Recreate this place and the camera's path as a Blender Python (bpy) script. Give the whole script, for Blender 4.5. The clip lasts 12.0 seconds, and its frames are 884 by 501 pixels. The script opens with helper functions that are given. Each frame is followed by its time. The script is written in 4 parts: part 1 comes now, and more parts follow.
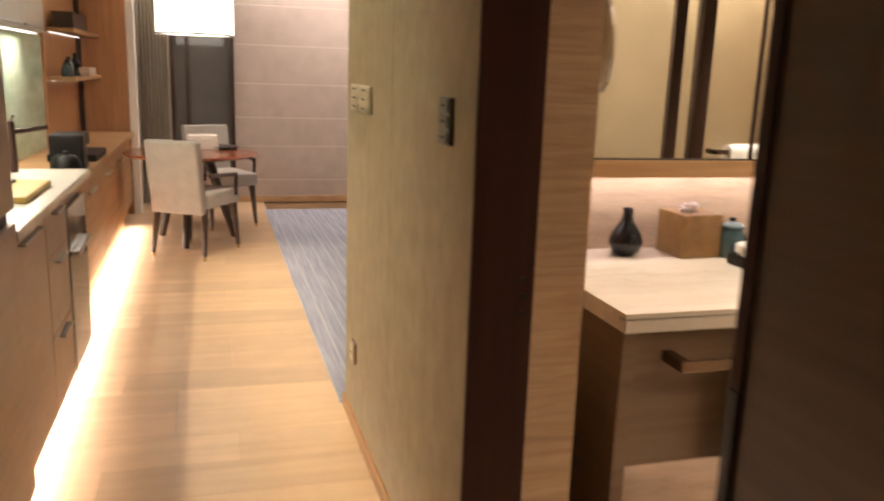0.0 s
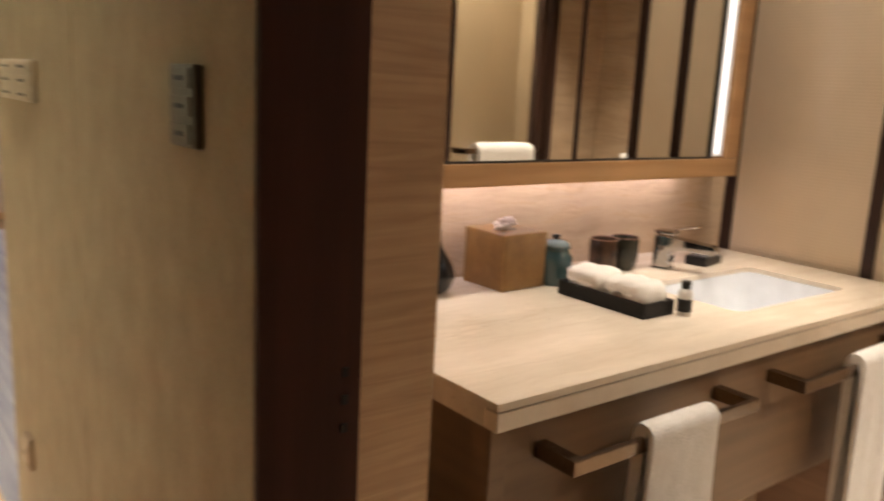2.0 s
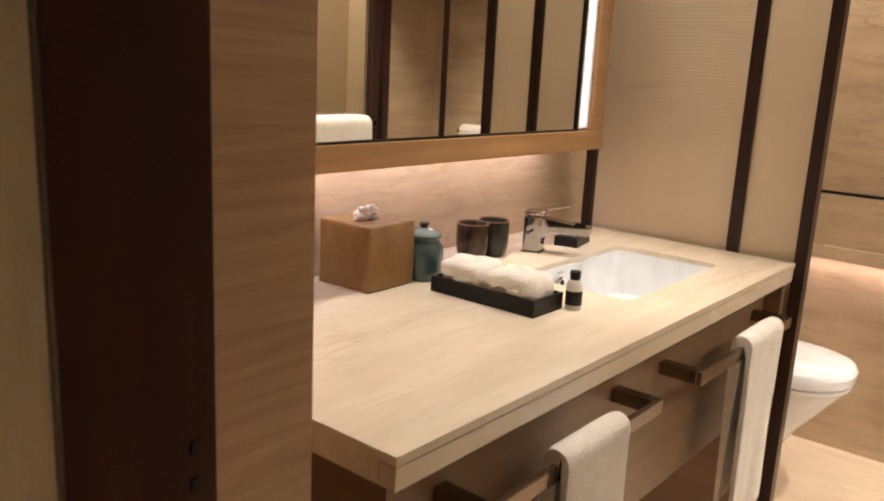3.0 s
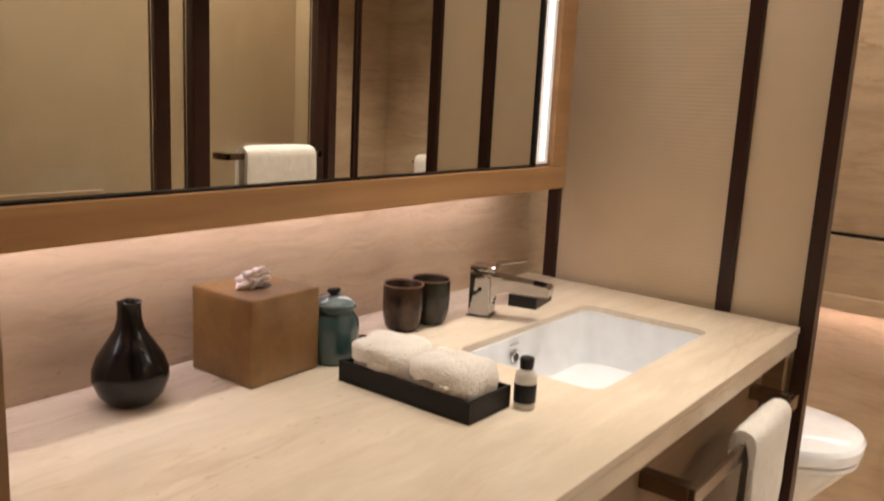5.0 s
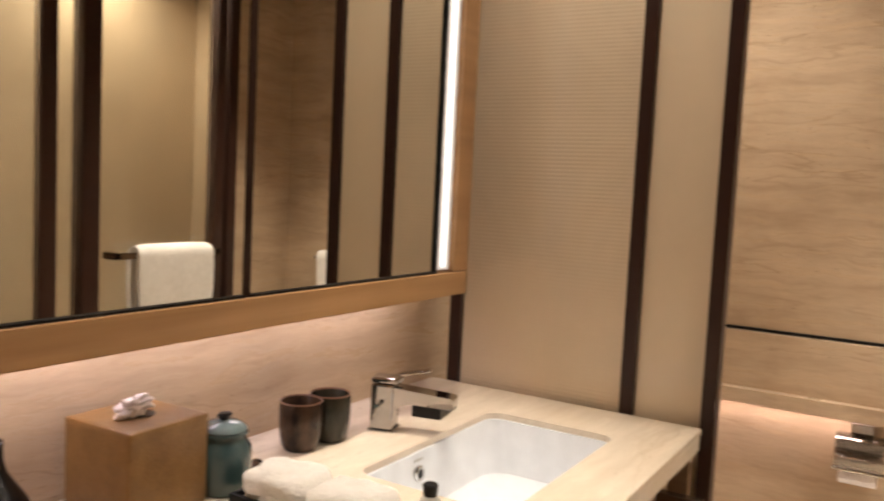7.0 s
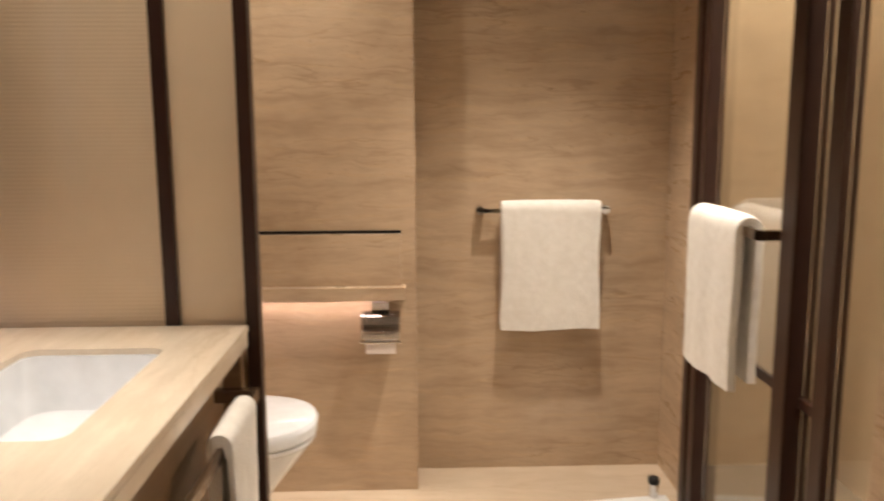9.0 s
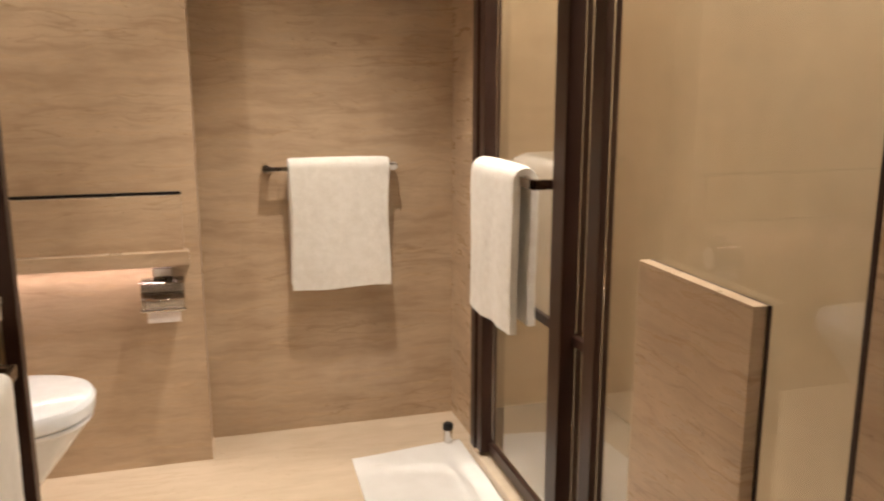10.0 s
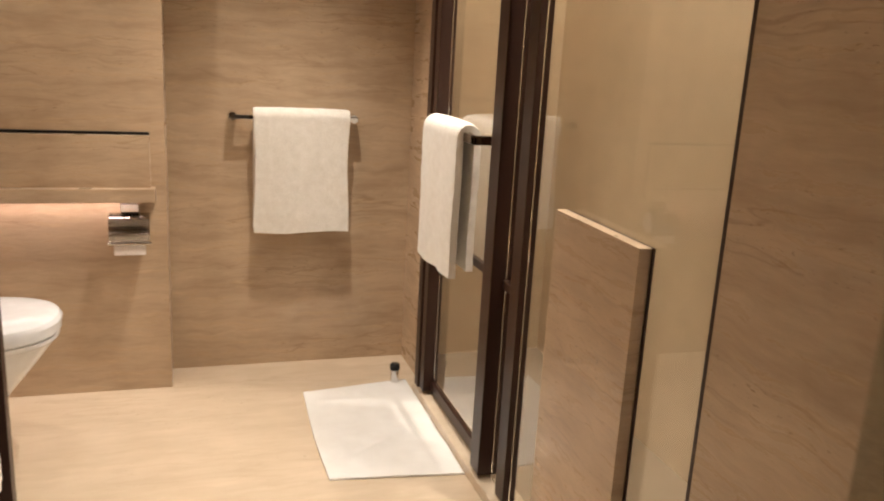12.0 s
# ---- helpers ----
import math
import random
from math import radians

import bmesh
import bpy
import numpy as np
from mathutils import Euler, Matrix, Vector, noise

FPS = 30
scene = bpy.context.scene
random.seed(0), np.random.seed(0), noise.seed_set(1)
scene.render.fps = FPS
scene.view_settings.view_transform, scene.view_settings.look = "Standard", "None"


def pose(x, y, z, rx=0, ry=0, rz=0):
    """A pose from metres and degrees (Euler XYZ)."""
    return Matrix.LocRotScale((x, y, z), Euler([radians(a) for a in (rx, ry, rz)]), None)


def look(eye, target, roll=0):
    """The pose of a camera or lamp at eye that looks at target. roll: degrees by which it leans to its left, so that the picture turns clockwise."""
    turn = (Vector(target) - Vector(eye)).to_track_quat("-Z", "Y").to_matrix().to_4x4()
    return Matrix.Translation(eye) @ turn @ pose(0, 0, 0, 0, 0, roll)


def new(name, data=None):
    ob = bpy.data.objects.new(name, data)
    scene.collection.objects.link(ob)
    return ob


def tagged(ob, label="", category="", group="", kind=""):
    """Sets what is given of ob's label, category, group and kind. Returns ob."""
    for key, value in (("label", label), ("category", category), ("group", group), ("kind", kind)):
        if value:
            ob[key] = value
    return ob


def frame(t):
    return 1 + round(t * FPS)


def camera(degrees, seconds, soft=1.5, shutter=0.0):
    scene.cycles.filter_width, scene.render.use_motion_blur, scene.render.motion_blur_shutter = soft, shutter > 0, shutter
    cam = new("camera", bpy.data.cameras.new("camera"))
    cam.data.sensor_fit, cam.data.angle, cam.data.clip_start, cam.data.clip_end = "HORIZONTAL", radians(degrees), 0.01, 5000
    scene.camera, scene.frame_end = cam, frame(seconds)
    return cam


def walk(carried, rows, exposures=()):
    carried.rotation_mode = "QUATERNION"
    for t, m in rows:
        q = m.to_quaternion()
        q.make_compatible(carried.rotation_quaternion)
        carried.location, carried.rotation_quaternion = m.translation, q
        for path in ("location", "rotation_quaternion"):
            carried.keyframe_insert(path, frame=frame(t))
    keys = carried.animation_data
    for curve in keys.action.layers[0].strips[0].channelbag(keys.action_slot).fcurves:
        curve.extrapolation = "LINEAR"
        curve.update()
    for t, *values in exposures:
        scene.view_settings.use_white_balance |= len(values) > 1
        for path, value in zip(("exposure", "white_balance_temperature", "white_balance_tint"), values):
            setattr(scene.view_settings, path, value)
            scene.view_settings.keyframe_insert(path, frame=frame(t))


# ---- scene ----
EXPOSURES = [(0.0, 0.5), (0.5, 0.26), (1.0, 0.06), (2.0, 0.08), (2.5, 0.14), (4.5, -0.2), (5.5, -0.2), (6.5, -0.04), (7.5, -0.06), (9.5, -0.1), (12.0, -0.12)]
cam = camera(57.3, 12.0, 2.0, 0.5)
PATH = [
    (0, (0.056, 0.127, 1.368), (0.6, 2.003, 0.938), 2.0),
    (0.5, (0.02, 0.292, 1.369), (0.482, 2.198, 0.976), 1.8),
    (1, (0.019, 0.454, 1.353), (0.598, 2.331, 0.975), 1.5),
    (1.5, (0.1, 0.665, 1.334), (0.981, 2.422, 0.962), 2.1),
    (2, (0.183, 0.844, 1.302), (1.39, 2.389, 0.906), 2.9),
    (2.5, (0.225, 0.981, 1.299), (1.665, 2.295, 0.851), 2.5),
    (4.5, (0.616, 1.234, 1.266), (2.172, 2.411, 0.826), 3.1),
    (5, (0.65, 1.251, 1.287), (2.205, 2.45, 0.908), 2.9),
    (5.5, (0.661, 1.261, 1.311), (2.231, 2.466, 1.027), 3.1),
    (6, (0.667, 1.262, 1.322), (2.255, 2.462, 1.124), 2.9),
    (6.5, (0.678, 1.265, 1.333), (2.292, 2.434, 1.169), 2.7),
    (7, (0.688, 1.268, 1.327), (2.392, 2.302, 1.167), 2.8),
    (7.5, (0.713, 1.274, 1.319), (2.55, 2.043, 1.138), 2.2),
    (9.5, (0.629, 1.264, 1.277), (2.571, 0.952, 0.915), -0.5),
    (10, (0.652, 1.234, 1.266), (2.535, 0.695, 0.863), -0.0),
    (10.5, (0.663, 1.238, 1.262), (2.493, 0.559, 0.824), 1.3),
    (11, (0.657, 1.237, 1.255), (2.454, 0.491, 0.792), 2.5),
    (11.5, (0.576, 1.239, 1.254), (2.386, 0.537, 0.773), 3.2),
    (12, (0.44, 1.197, 1.254), (2.29, 0.609, 0.772), 3.1),
]
walk(cam, [(t, look(eye, target, roll)) for t, eye, target, roll in PATH], EXPOSURES)

# ---- world and lamps ----
world = bpy.data.worlds.new("world")
scene.world = world
world.use_nodes = True
world.node_tree.nodes["Background"].inputs[0].default_value = (1.0, 0.86, 0.7, 1)
world.node_tree.nodes["Background"].inputs[1].default_value = 0.02
WARM = (1.0, 0.887, 0.765)
PINK = (1.0, 0.66, 0.50)


def lamp(name, kind, m, energy, color, **settings):
    data = bpy.data.lights.new(name, kind)
    data.energy, data.color = energy, color
    if kind == "AREA":
        data.shape = settings.get("shape", "RECTANGLE")
        data.size, data.size_y = settings.get("size", 0.1), settings.get("size_y", 0.1)
        data.spread = radians(settings.get("spread", 170))
    if kind == "SPOT":
        data.spot_size, data.spot_blend = radians(settings.get("angle", 80)), settings.get("blend", 0.6)
        data.shadow_soft_size = settings.get("soft", 0.03)
    ob = new(name, data)
    ob.matrix_world = m
    return ob


def down(x, y, z):
    return look((x, y, z), (x, y + 0.0001, 0))


DOWNLIGHTS = [(1.30, 1.92, 50, 68), (1.90, 1.93, 60, 38), (1.98, 1.84, 23, 104), (2.88, 0.86, 128, 72), (2.86, 1.78, 42, 124), (1.85, 0.0, 56, 118), (2.88, 0.0, 62, 150), (1.15, 1.15, 5, 92)]
CEIL = 2.42
HALL_LIGHTS = [(1.6, 5.2, 45), (1.3, 7.9, 42), (-0.40, 8.12, 34), (0.2, 0.6, 4)]

# ---- materials ----


def surface(name, dark, light, rough=0.5, metal=0.0, scale=(1, 1, 1), fine=60.0, bump=0.05, spread=(0.3, 0.7), gloss=0.5, coat=0.0,
            random_tint=0.0, warp=0.0, sheen=0.0):
    m = bpy.data.materials.new(name)
    m.use_nodes = True
    n, l = m.node_tree.nodes, m.node_tree.links
    b = n["Principled BSDF"]
    b.inputs["Roughness"].default_value, b.inputs["Metallic"].default_value = rough, metal
    b.inputs["Specular IOR Level"].default_value = gloss
    b.inputs["Coat Weight"].default_value = coat
    b.inputs["Sheen Weight"].default_value = sheen
    where = n.new("ShaderNodeNewGeometry")
    stretch = n.new("ShaderNodeMapping")
    stretch.inputs["Scale"].default_value = scale
    l.new(where.outputs["Position"], stretch.inputs["Vector"])
    big = n.new("ShaderNodeTexNoise")
    big.inputs["Scale"].default_value, big.inputs["Detail"].default_value = 1.0, 6
    big.inputs["Distortion"].default_value = warp
    l.new(stretch.outputs[0], big.inputs["Vector"])
    ramp = n.new("ShaderNodeValToRGB")
    ramp.color_ramp.elements[0].position, ramp.color_ramp.elements[1].position = spread
    ramp.color_ramp.elements[0].color, ramp.color_ramp.elements[1].color = (*dark, 1), (*light, 1)
    l.new(big.outputs["Fac"], ramp.inputs["Fac"])
    small = n.new("ShaderNodeTexNoise")
    small.inputs["Scale"].default_value, small.inputs["Detail"].default_value = fine, 3
    l.new(where.outputs["Position"], small.inputs["Vector"])
    tone = n.new("ShaderNodeMapRange")
    tone.inputs["To Min"].default_value, tone.inputs["To Max"].default_value = 0.86, 1.12
    l.new(small.outputs["Fac"], tone.inputs["Value"])
    mix = n.new("ShaderNodeMix")
    mix.data_type, mix.blend_type = "RGBA", "MULTIPLY"
    mix.inputs["Factor"].default_value = 1.0
    l.new(ramp.outputs[0], mix.inputs["A"])
    l.new(tone.outputs[0], mix.inputs["B"])
    colour = mix.outputs["Result"]
    if random_tint:
        info = n.new("ShaderNodeObjectInfo")
        tr = n.new("ShaderNodeMapRange")
        tr.inputs["To Min"].default_value, tr.inputs["To Max"].default_value = 1 - random_tint, 1 + random_tint
        l.new(info.outputs["Random"], tr.inputs["Value"])
        tm = n.new("ShaderNodeMix")
        tm.data_type, tm.blend_type = "RGBA", "MULTIPLY"
        tm.inputs["Factor"].default_value = 1.0
        l.new(colour, tm.inputs["A"])
        l.new(tr.outputs[0], tm.inputs["B"])
        colour = tm.outputs["Result"]
    l.new(colour, b.inputs["Base Color"])
    bumper = n.new("ShaderNodeBump")
    bumper.inputs["Strength"].default_value, bumper.inputs["Distance"].default_value = bump, 0.01
    l.new(small.outputs["Fac"], bumper.inputs["Height"])
    l.new(bumper.outputs[0], b.inputs["Normal"])
    return m


def glow(name, color, strength):
    m = bpy.data.materials.new(name)
    m.use_nodes = True
    b = m.node_tree.nodes["Principled BSDF"]
    b.inputs["Base Color"].default_value = (0.8, 0.8, 0.8, 1)
    b.inputs["Emission Color"].default_value = (*color, 1)
    b.inputs["Emission Strength"].default_value = strength
    return m


def clear(name, color, rough=0.0, transmission=1.0):
    m = bpy.data.materials.new(name)
    m.use_nodes = True
    b = m.node_tree.nodes["Principled BSDF"]
    b.inputs["Base Color"].default_value = (*color, 1)
    b.inputs["Roughness"].default_value = rough
    b.inputs["Transmission Weight"].default_value = transmission
    b.inputs["IOR"].default_value = 1.45
    return m


def travertine(name, light, dark, vein, bands, rough, strength=1.0):
    """Banded stone: bands gives the frequency along x, y and z, highest across the bedding."""
    m = bpy.data.materials.new(name)
    m.use_nodes = True
    n, l = m.node_tree.nodes, m.node_tree.links
    b = n["Principled BSDF"]
    where = n.new("ShaderNodeNewGeometry")
    drift = n.new("ShaderNodeTexNoise")
    drift.inputs["Scale"].default_value, drift.inputs["Detail"].default_value = 9.0, 2
    l.new(where.outputs["Position"], drift.inputs["Vector"])
    shift = n.new("ShaderNodeVectorMath")
    shift.operation = "MULTIPLY_ADD"
    shift.inputs[1].default_value = (0.034, 0.034, 0.034)
    l.new(drift.outputs["Color"], shift.inputs[0])
    l.new(where.outputs["Position"], shift.inputs[2])

    def field(factor, detail, roughness=0.6, squeeze=1.0):
        mapping = n.new("ShaderNodeMapping")
        peak = max(bands)
        mapping.inputs["Scale"].default_value = [v * factor * (1.0 if v == peak else squeeze) for v in bands]
        mapping.inputs["Location"].default_value = (factor * 7.3, factor * 2.1, factor * 4.7)
        l.new(shift.outputs[0], mapping.inputs["Vector"])
        tex = n.new("ShaderNodeTexNoise")
        tex.inputs["Scale"].default_value, tex.inputs["Detail"].default_value = 1.0, detail
        tex.inputs["Roughness"].default_value = roughness
        l.new(mapping.outputs[0], tex.inputs["Vector"])
        return tex.outputs["Fac"]

    def span(socket, a, c, d, e):
        r = n.new("ShaderNodeMapRange")
        for key, value in (("From Min", a), ("From Max", c), ("To Min", d), ("To Max", e)):
            r.inputs[key].default_value = value
        l.new(socket, r.inputs["Value"])
        return r.outputs[0]

    def maths(kind, a, c):
        k = n.new("ShaderNodeMath")
        k.operation = kind
        l.new(a, k.inputs[0])
        if isinstance(c, float):
            k.inputs[1].default_value = c
        else:
            l.new(c, k.inputs[1])
        return k.outputs[0]

    def blend(fac, a, colour):
        x = n.new("ShaderNodeMix")
        x.data_type = "RGBA"
        l.new(fac, x.inputs["Factor"])
        if isinstance(a, tuple):
            x.inputs["A"].default_value = (*a, 1)
        else:
            l.new(a, x.inputs["A"])
        x.inputs["B"].default_value = (*colour, 1)
        return x.outputs["Result"]

    broad, streak, course, patch = field(0.6, 4), field(1.7, 6, 0.68, 0.9), field(0.75, 3, 0.5, 0.7), field(0.25, 2)
    cloud = n.new("ShaderNodeTexNoise")
    cloud.inputs["Scale"].default_value, cloud.inputs["Detail"].default_value = 7.0, 5
    l.new(where.outputs["Position"], cloud.inputs["Vector"])
    mottle = maths("ADD", maths("MULTIPLY", broad, 0.6), maths("MULTIPLY", cloud.outputs["Fac"], 0.4))
    colour = blend(span(mottle, 0.36, 0.62, 0.0, 1.0), light, dark)
    colour = blend(span(streak, 0.50, 0.72, 0.0, 0.42 * strength), colour, vein)
    colour = blend(span(streak, 0.48, 0.30, 0.0, 0.75 * strength), colour, tuple(min(1.0, v * 1.14) for v in light))
    ridge = maths("ABSOLUTE", maths("SUBTRACT", course, 0.5), 0.0)
    thin = maths("MULTIPLY", span(ridge, 0.0, 0.020, 0.5 * strength, 0.0), span(patch, 0.40, 0.62, 0.12, 1.0))
    colour = blend(thin, colour, vein)
    pits = field(9.0, 2, 0.5, 2.2)
    holes = maths("MULTIPLY", span(pits, 0.66, 0.73, 0.0, 0.7 * strength), span(patch, 0.45, 0.6, 0.0, 1.0))
    colour = blend(holes, colour, tuple(v * 0.8 for v in vein))
    l.new(colour, b.inputs["Base Color"])
    l.new(span(streak, 0.3, 0.7, rough * 0.85, rough * 1.25), b.inputs["Roughness"])
    bump = n.new("ShaderNodeBump")
    bump.inputs["Strength"].default_value, bump.inputs["Distance"].default_value = 0.12, 0.002
    l.new(maths("ADD", maths("MULTIPLY", holes, -1.0), streak), bump.inputs["Height"])
    l.new(bump.outputs[0], b.inputs["Normal"])
    return m


STONE = travertine("travertine", (0.575, 0.437, 0.30), (0.445, 0.325, 0.215), (0.315, 0.212, 0.13), (3.2, 3.2, 21), 0.28)
STONE_FLOOR = travertine("floor_travertine", (0.68, 0.56, 0.42), (0.60, 0.485, 0.355), (0.47, 0.35, 0.235), (12, 2.4, 3), 0.2, 0.5)
STONE_TOP = travertine("counter_travertine", (0.76, 0.66, 0.53), (0.68, 0.575, 0.445), (0.54, 0.43, 0.31), (2.6, 14, 5), 0.14, 0.85)
OAK = surface("oak_veneer", (0.3, 0.153, 0.0615), (0.42, 0.231, 0.102), rough=0.42, scale=(1.5, 1.5, 26), fine=9, bump=0.04, warp=0.4)
OAK_ORANGE = surface("orange_oak_veneer", (0.40, 0.185, 0.075), (0.50, 0.25, 0.11), rough=0.4, scale=(26, 26, 1.5), fine=9, bump=0.03, warp=0.4)
OAK_REVEAL = surface("reveal_veneer", (0.40, 0.238, 0.122), (0.56, 0.36, 0.20), rough=0.45, scale=(3, 3, 46), fine=8, bump=0.03, warp=1.6)
OAK_ALONG = surface("oak_rail", (0.32, 0.167, 0.0656), (0.43, 0.245, 0.111), rough=0.4, scale=(2, 22, 40), fine=9, bump=0.04, warp=0.4)
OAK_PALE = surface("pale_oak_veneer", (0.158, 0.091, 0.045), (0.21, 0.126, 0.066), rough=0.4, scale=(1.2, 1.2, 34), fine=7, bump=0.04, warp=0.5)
PLANK = surface("oak_plank", (0.50, 0.34, 0.205), (0.59, 0.41, 0.255), rough=0.33, scale=(1.1, 14, 1), fine=7, bump=0.03, random_tint=0.12, warp=0.4)
WALNUT = surface("dark_wenge", (0.034, 0.0095, 0.0045), (0.055, 0.0165, 0.008), rough=0.58, gloss=0.18, scale=(30, 30, 2), fine=9, bump=0.04)
BRONZE = surface("dark_bronze", (0.028, 0.0115, 0.0075), (0.044, 0.019, 0.0125), rough=0.36, metal=0.1, gloss=0.35, fine=80, bump=0.01)
DOOR_WOOD = surface("brown_door_veneer", (0.085, 0.0416, 0.018), (0.125, 0.0648, 0.0295), rough=0.5, scale=(1.5, 1.5, 40), fine=9, bump=0.05)
PAPER = surface("linen_wallpaper", (0.315, 0.258, 0.166), (0.385, 0.318, 0.208), rough=0.85, scale=(14, 14, 11), fine=150, bump=0.16)
PANEL = surface("pale_fabric_panel", (0.44, 0.36, 0.31), (0.50, 0.41, 0.355), rough=0.85, scale=(8, 8, 8), fine=200, bump=0.1)
WHITE = surface("white_plaster", (0.74, 0.70, 0.64), (0.80, 0.76, 0.70), rough=0.8, scale=(2, 2, 2), fine=90, bump=0.02)
CERAMIC = surface("white_ceramic", (0.78, 0.80, 0.825), (0.82, 0.84, 0.865), rough=0.08, fine=20, bump=0.0, coat=0.3)
TOWEL = surface("white_terry", (0.81, 0.765, 0.69), (0.89, 0.85, 0.785), rough=0.95, scale=(40, 40, 40), fine=260, bump=0.5, sheen=0.4)
MAT_CLOTH = surface("white_bath_mat", (0.86, 0.845, 0.815), (0.92, 0.91, 0.885), rough=0.95, scale=(14, 14, 14), fine=700, bump=0.25, sheen=0.3)
# tap chrome, base colour darkened to stand in for dark room reflections
CHROME_DARK_REFLECTION = surface("chrome_dark_reflection", (0.38, 0.36, 0.355), (0.44, 0.42, 0.41), rough=0.05, metal=1.0, fine=30, bump=0.0)
SWITCH = surface("switch_bronze", (0.10, 0.078, 0.055), (0.15, 0.118, 0.085), rough=0.4, metal=0.3, scale=(60, 60, 3), fine=80, bump=0.02)
GROOVE = surface("panel_joint", (0.60, 0.51, 0.455), (0.65, 0.56, 0.50), rough=0.8, fine=60)
RAIL_METAL = surface("polished_bronze", (0.20, 0.145, 0.10), (0.26, 0.19, 0.135), rough=0.2, metal=0.9, fine=60, bump=0.01)
CHROME = surface("chrome", (0.62, 0.60, 0.58), (0.68, 0.66, 0.64), rough=0.06, metal=1.0, fine=30, bump=0.0)
STEEL = surface("brushed_steel", (0.42, 0.40, 0.37), (0.52, 0.5, 0.47), rough=0.32, metal=1.0, scale=(3, 60, 60), fine=80, bump=0.02)
NICKEL = surface("warm_brushed_nickel", (0.34, 0.28, 0.22), (0.42, 0.36, 0.29), rough=0.35, metal=0.9, scale=(60, 60, 3), fine=80, bump=0.02)
BLACK = surface("black_lacquer", (0.006, 0.0055, 0.0055), (0.011, 0.010, 0.0095), rough=0.42, gloss=0.25, fine=60, bump=0.01)
GLAZE_BLACK = surface("black_glaze", (0.004, 0.004, 0.005), (0.008, 0.007, 0.008), rough=0.22, fine=20, bump=0.0, gloss=0.45)
GLAZE_TEAL = surface("teal_glaze", (0.028, 0.058, 0.062), (0.055, 0.10, 0.105), rough=0.12, scale=(12, 12, 12), fine=40, bump=0.02, coat=0.4)
GLAZE_PALE = surface("pale_teal_glaze", (0.09, 0.135, 0.145), (0.15, 0.20, 0.21), rough=0.1, scale=(12, 12, 12), fine=40, bump=0.02, coat=0.4)
GLAZE_BROWN = surface("brown_glaze", (0.012, 0.009, 0.008), (0.085, 0.045, 0.027), rough=0.14, scale=(34, 34, 20), fine=60, bump=0.03, gloss=0.35)
GLAZE_OLIVE = surface("olive_glaze", (0.010, 0.010, 0.008), (0.045, 0.040, 0.028), rough=0.16, scale=(34, 34, 20), fine=60, bump=0.03, gloss=0.35)
RIM = surface("rust_rim", (0.16, 0.07, 0.035), (0.22, 0.10, 0.05), rough=0.3, fine=60)
LEATHER = surface("tan_leather_wood", (0.195, 0.10, 0.030), (0.265, 0.14, 0.045), rough=0.38, scale=(30, 30, 30), fine=240, bump=0.14)
TISSUE = surface("tissue", (0.82, 0.74, 0.70), (0.88, 0.82, 0.78), rough=0.95, fine=90, bump=0.2)
MIRROR = surface("silver_mirror", (0.74, 0.73, 0.69), (0.75, 0.74, 0.70), rough=0.0, metal=1.0, fine=2, bump=0.0)
GLASS = clear("shower_glass", (0.97, 0.96, 0.92))
LOTION = surface("pale_lotion", (0.62, 0.58, 0.52), (0.68, 0.64, 0.58), rough=0.3, fine=30)
RIBBED = surface("beige_ribbed_glass", (0.70, 0.56, 0.395), (0.74, 0.595, 0.42), rough=0.22, scale=(4, 4, 1), fine=3, bump=0.0, coat=0.2)
TILE = surface("shower_tile", (0.52, 0.407, 0.267), (0.56, 0.439, 0.291), rough=0.35, scale=(1, 1, 2), fine=8, bump=0.02)
SHOWER_FLOOR = surface("shower_floor_stone", (0.2, 0.153, 0.102), (0.26, 0.199, 0.135), rough=0.4, scale=(3, 3, 3), fine=40)
UPHOLSTERY = surface("cream_upholstery", (0.42, 0.38, 0.345), (0.48, 0.44, 0.40), rough=0.92, scale=(12, 12, 12), fine=260, bump=0.15)
DARK_WOOD = surface("dark_walnut", (0.03, 0.015, 0.009), (0.06, 0.03, 0.018), rough=0.35, scale=(20, 20, 3), fine=20)
CHERRY = surface("cherry_tabletop", (0.22, 0.055, 0.022), (0.31, 0.085, 0.036), rough=0.22, scale=(3, 26, 3), fine=12, coat=0.3)
BRASS = surface("brass_cap", (0.55, 0.40, 0.2), (0.62, 0.46, 0.25), rough=0.25, metal=1.0, fine=40)
CARPET = surface("blue_grey_carpet", (0.25, 0.265, 0.345), (0.41, 0.415, 0.49), rough=0.98, scale=(60, 2.2, 1), fine=150, bump=0.6)
carpet_nodes, carpet_links = CARPET.node_tree.nodes, CARPET.node_tree.links
sep = carpet_nodes.new("ShaderNodeSeparateXYZ")
carpet_links.new(next(n for n in carpet_nodes if n.type == "NEW_GEOMETRY").outputs["Position"], sep.inputs[0])
wrap = carpet_nodes.new("ShaderNodeMath")
wrap.operation, wrap.inputs[1].default_value = "PINGPONG", 0.042
carpet_links.new(sep.outputs["X"], wrap.inputs[0])
stripe = carpet_nodes.new("ShaderNodeMapRange")
for socket, value in (("From Min", 0.034), ("From Max", 0.041), ("To Min", 0.0), ("To Max", 0.42)):
    stripe.inputs[socket].default_value = value
carpet_links.new(wrap.outputs[0], stripe.inputs["Value"])
pale = carpet_nodes.new("ShaderNodeMix")
pale.data_type = "RGBA"
pale.inputs["B"].default_value = (0.62, 0.60, 0.62, 1)
carpet_bsdf = carpet_nodes["Principled BSDF"]
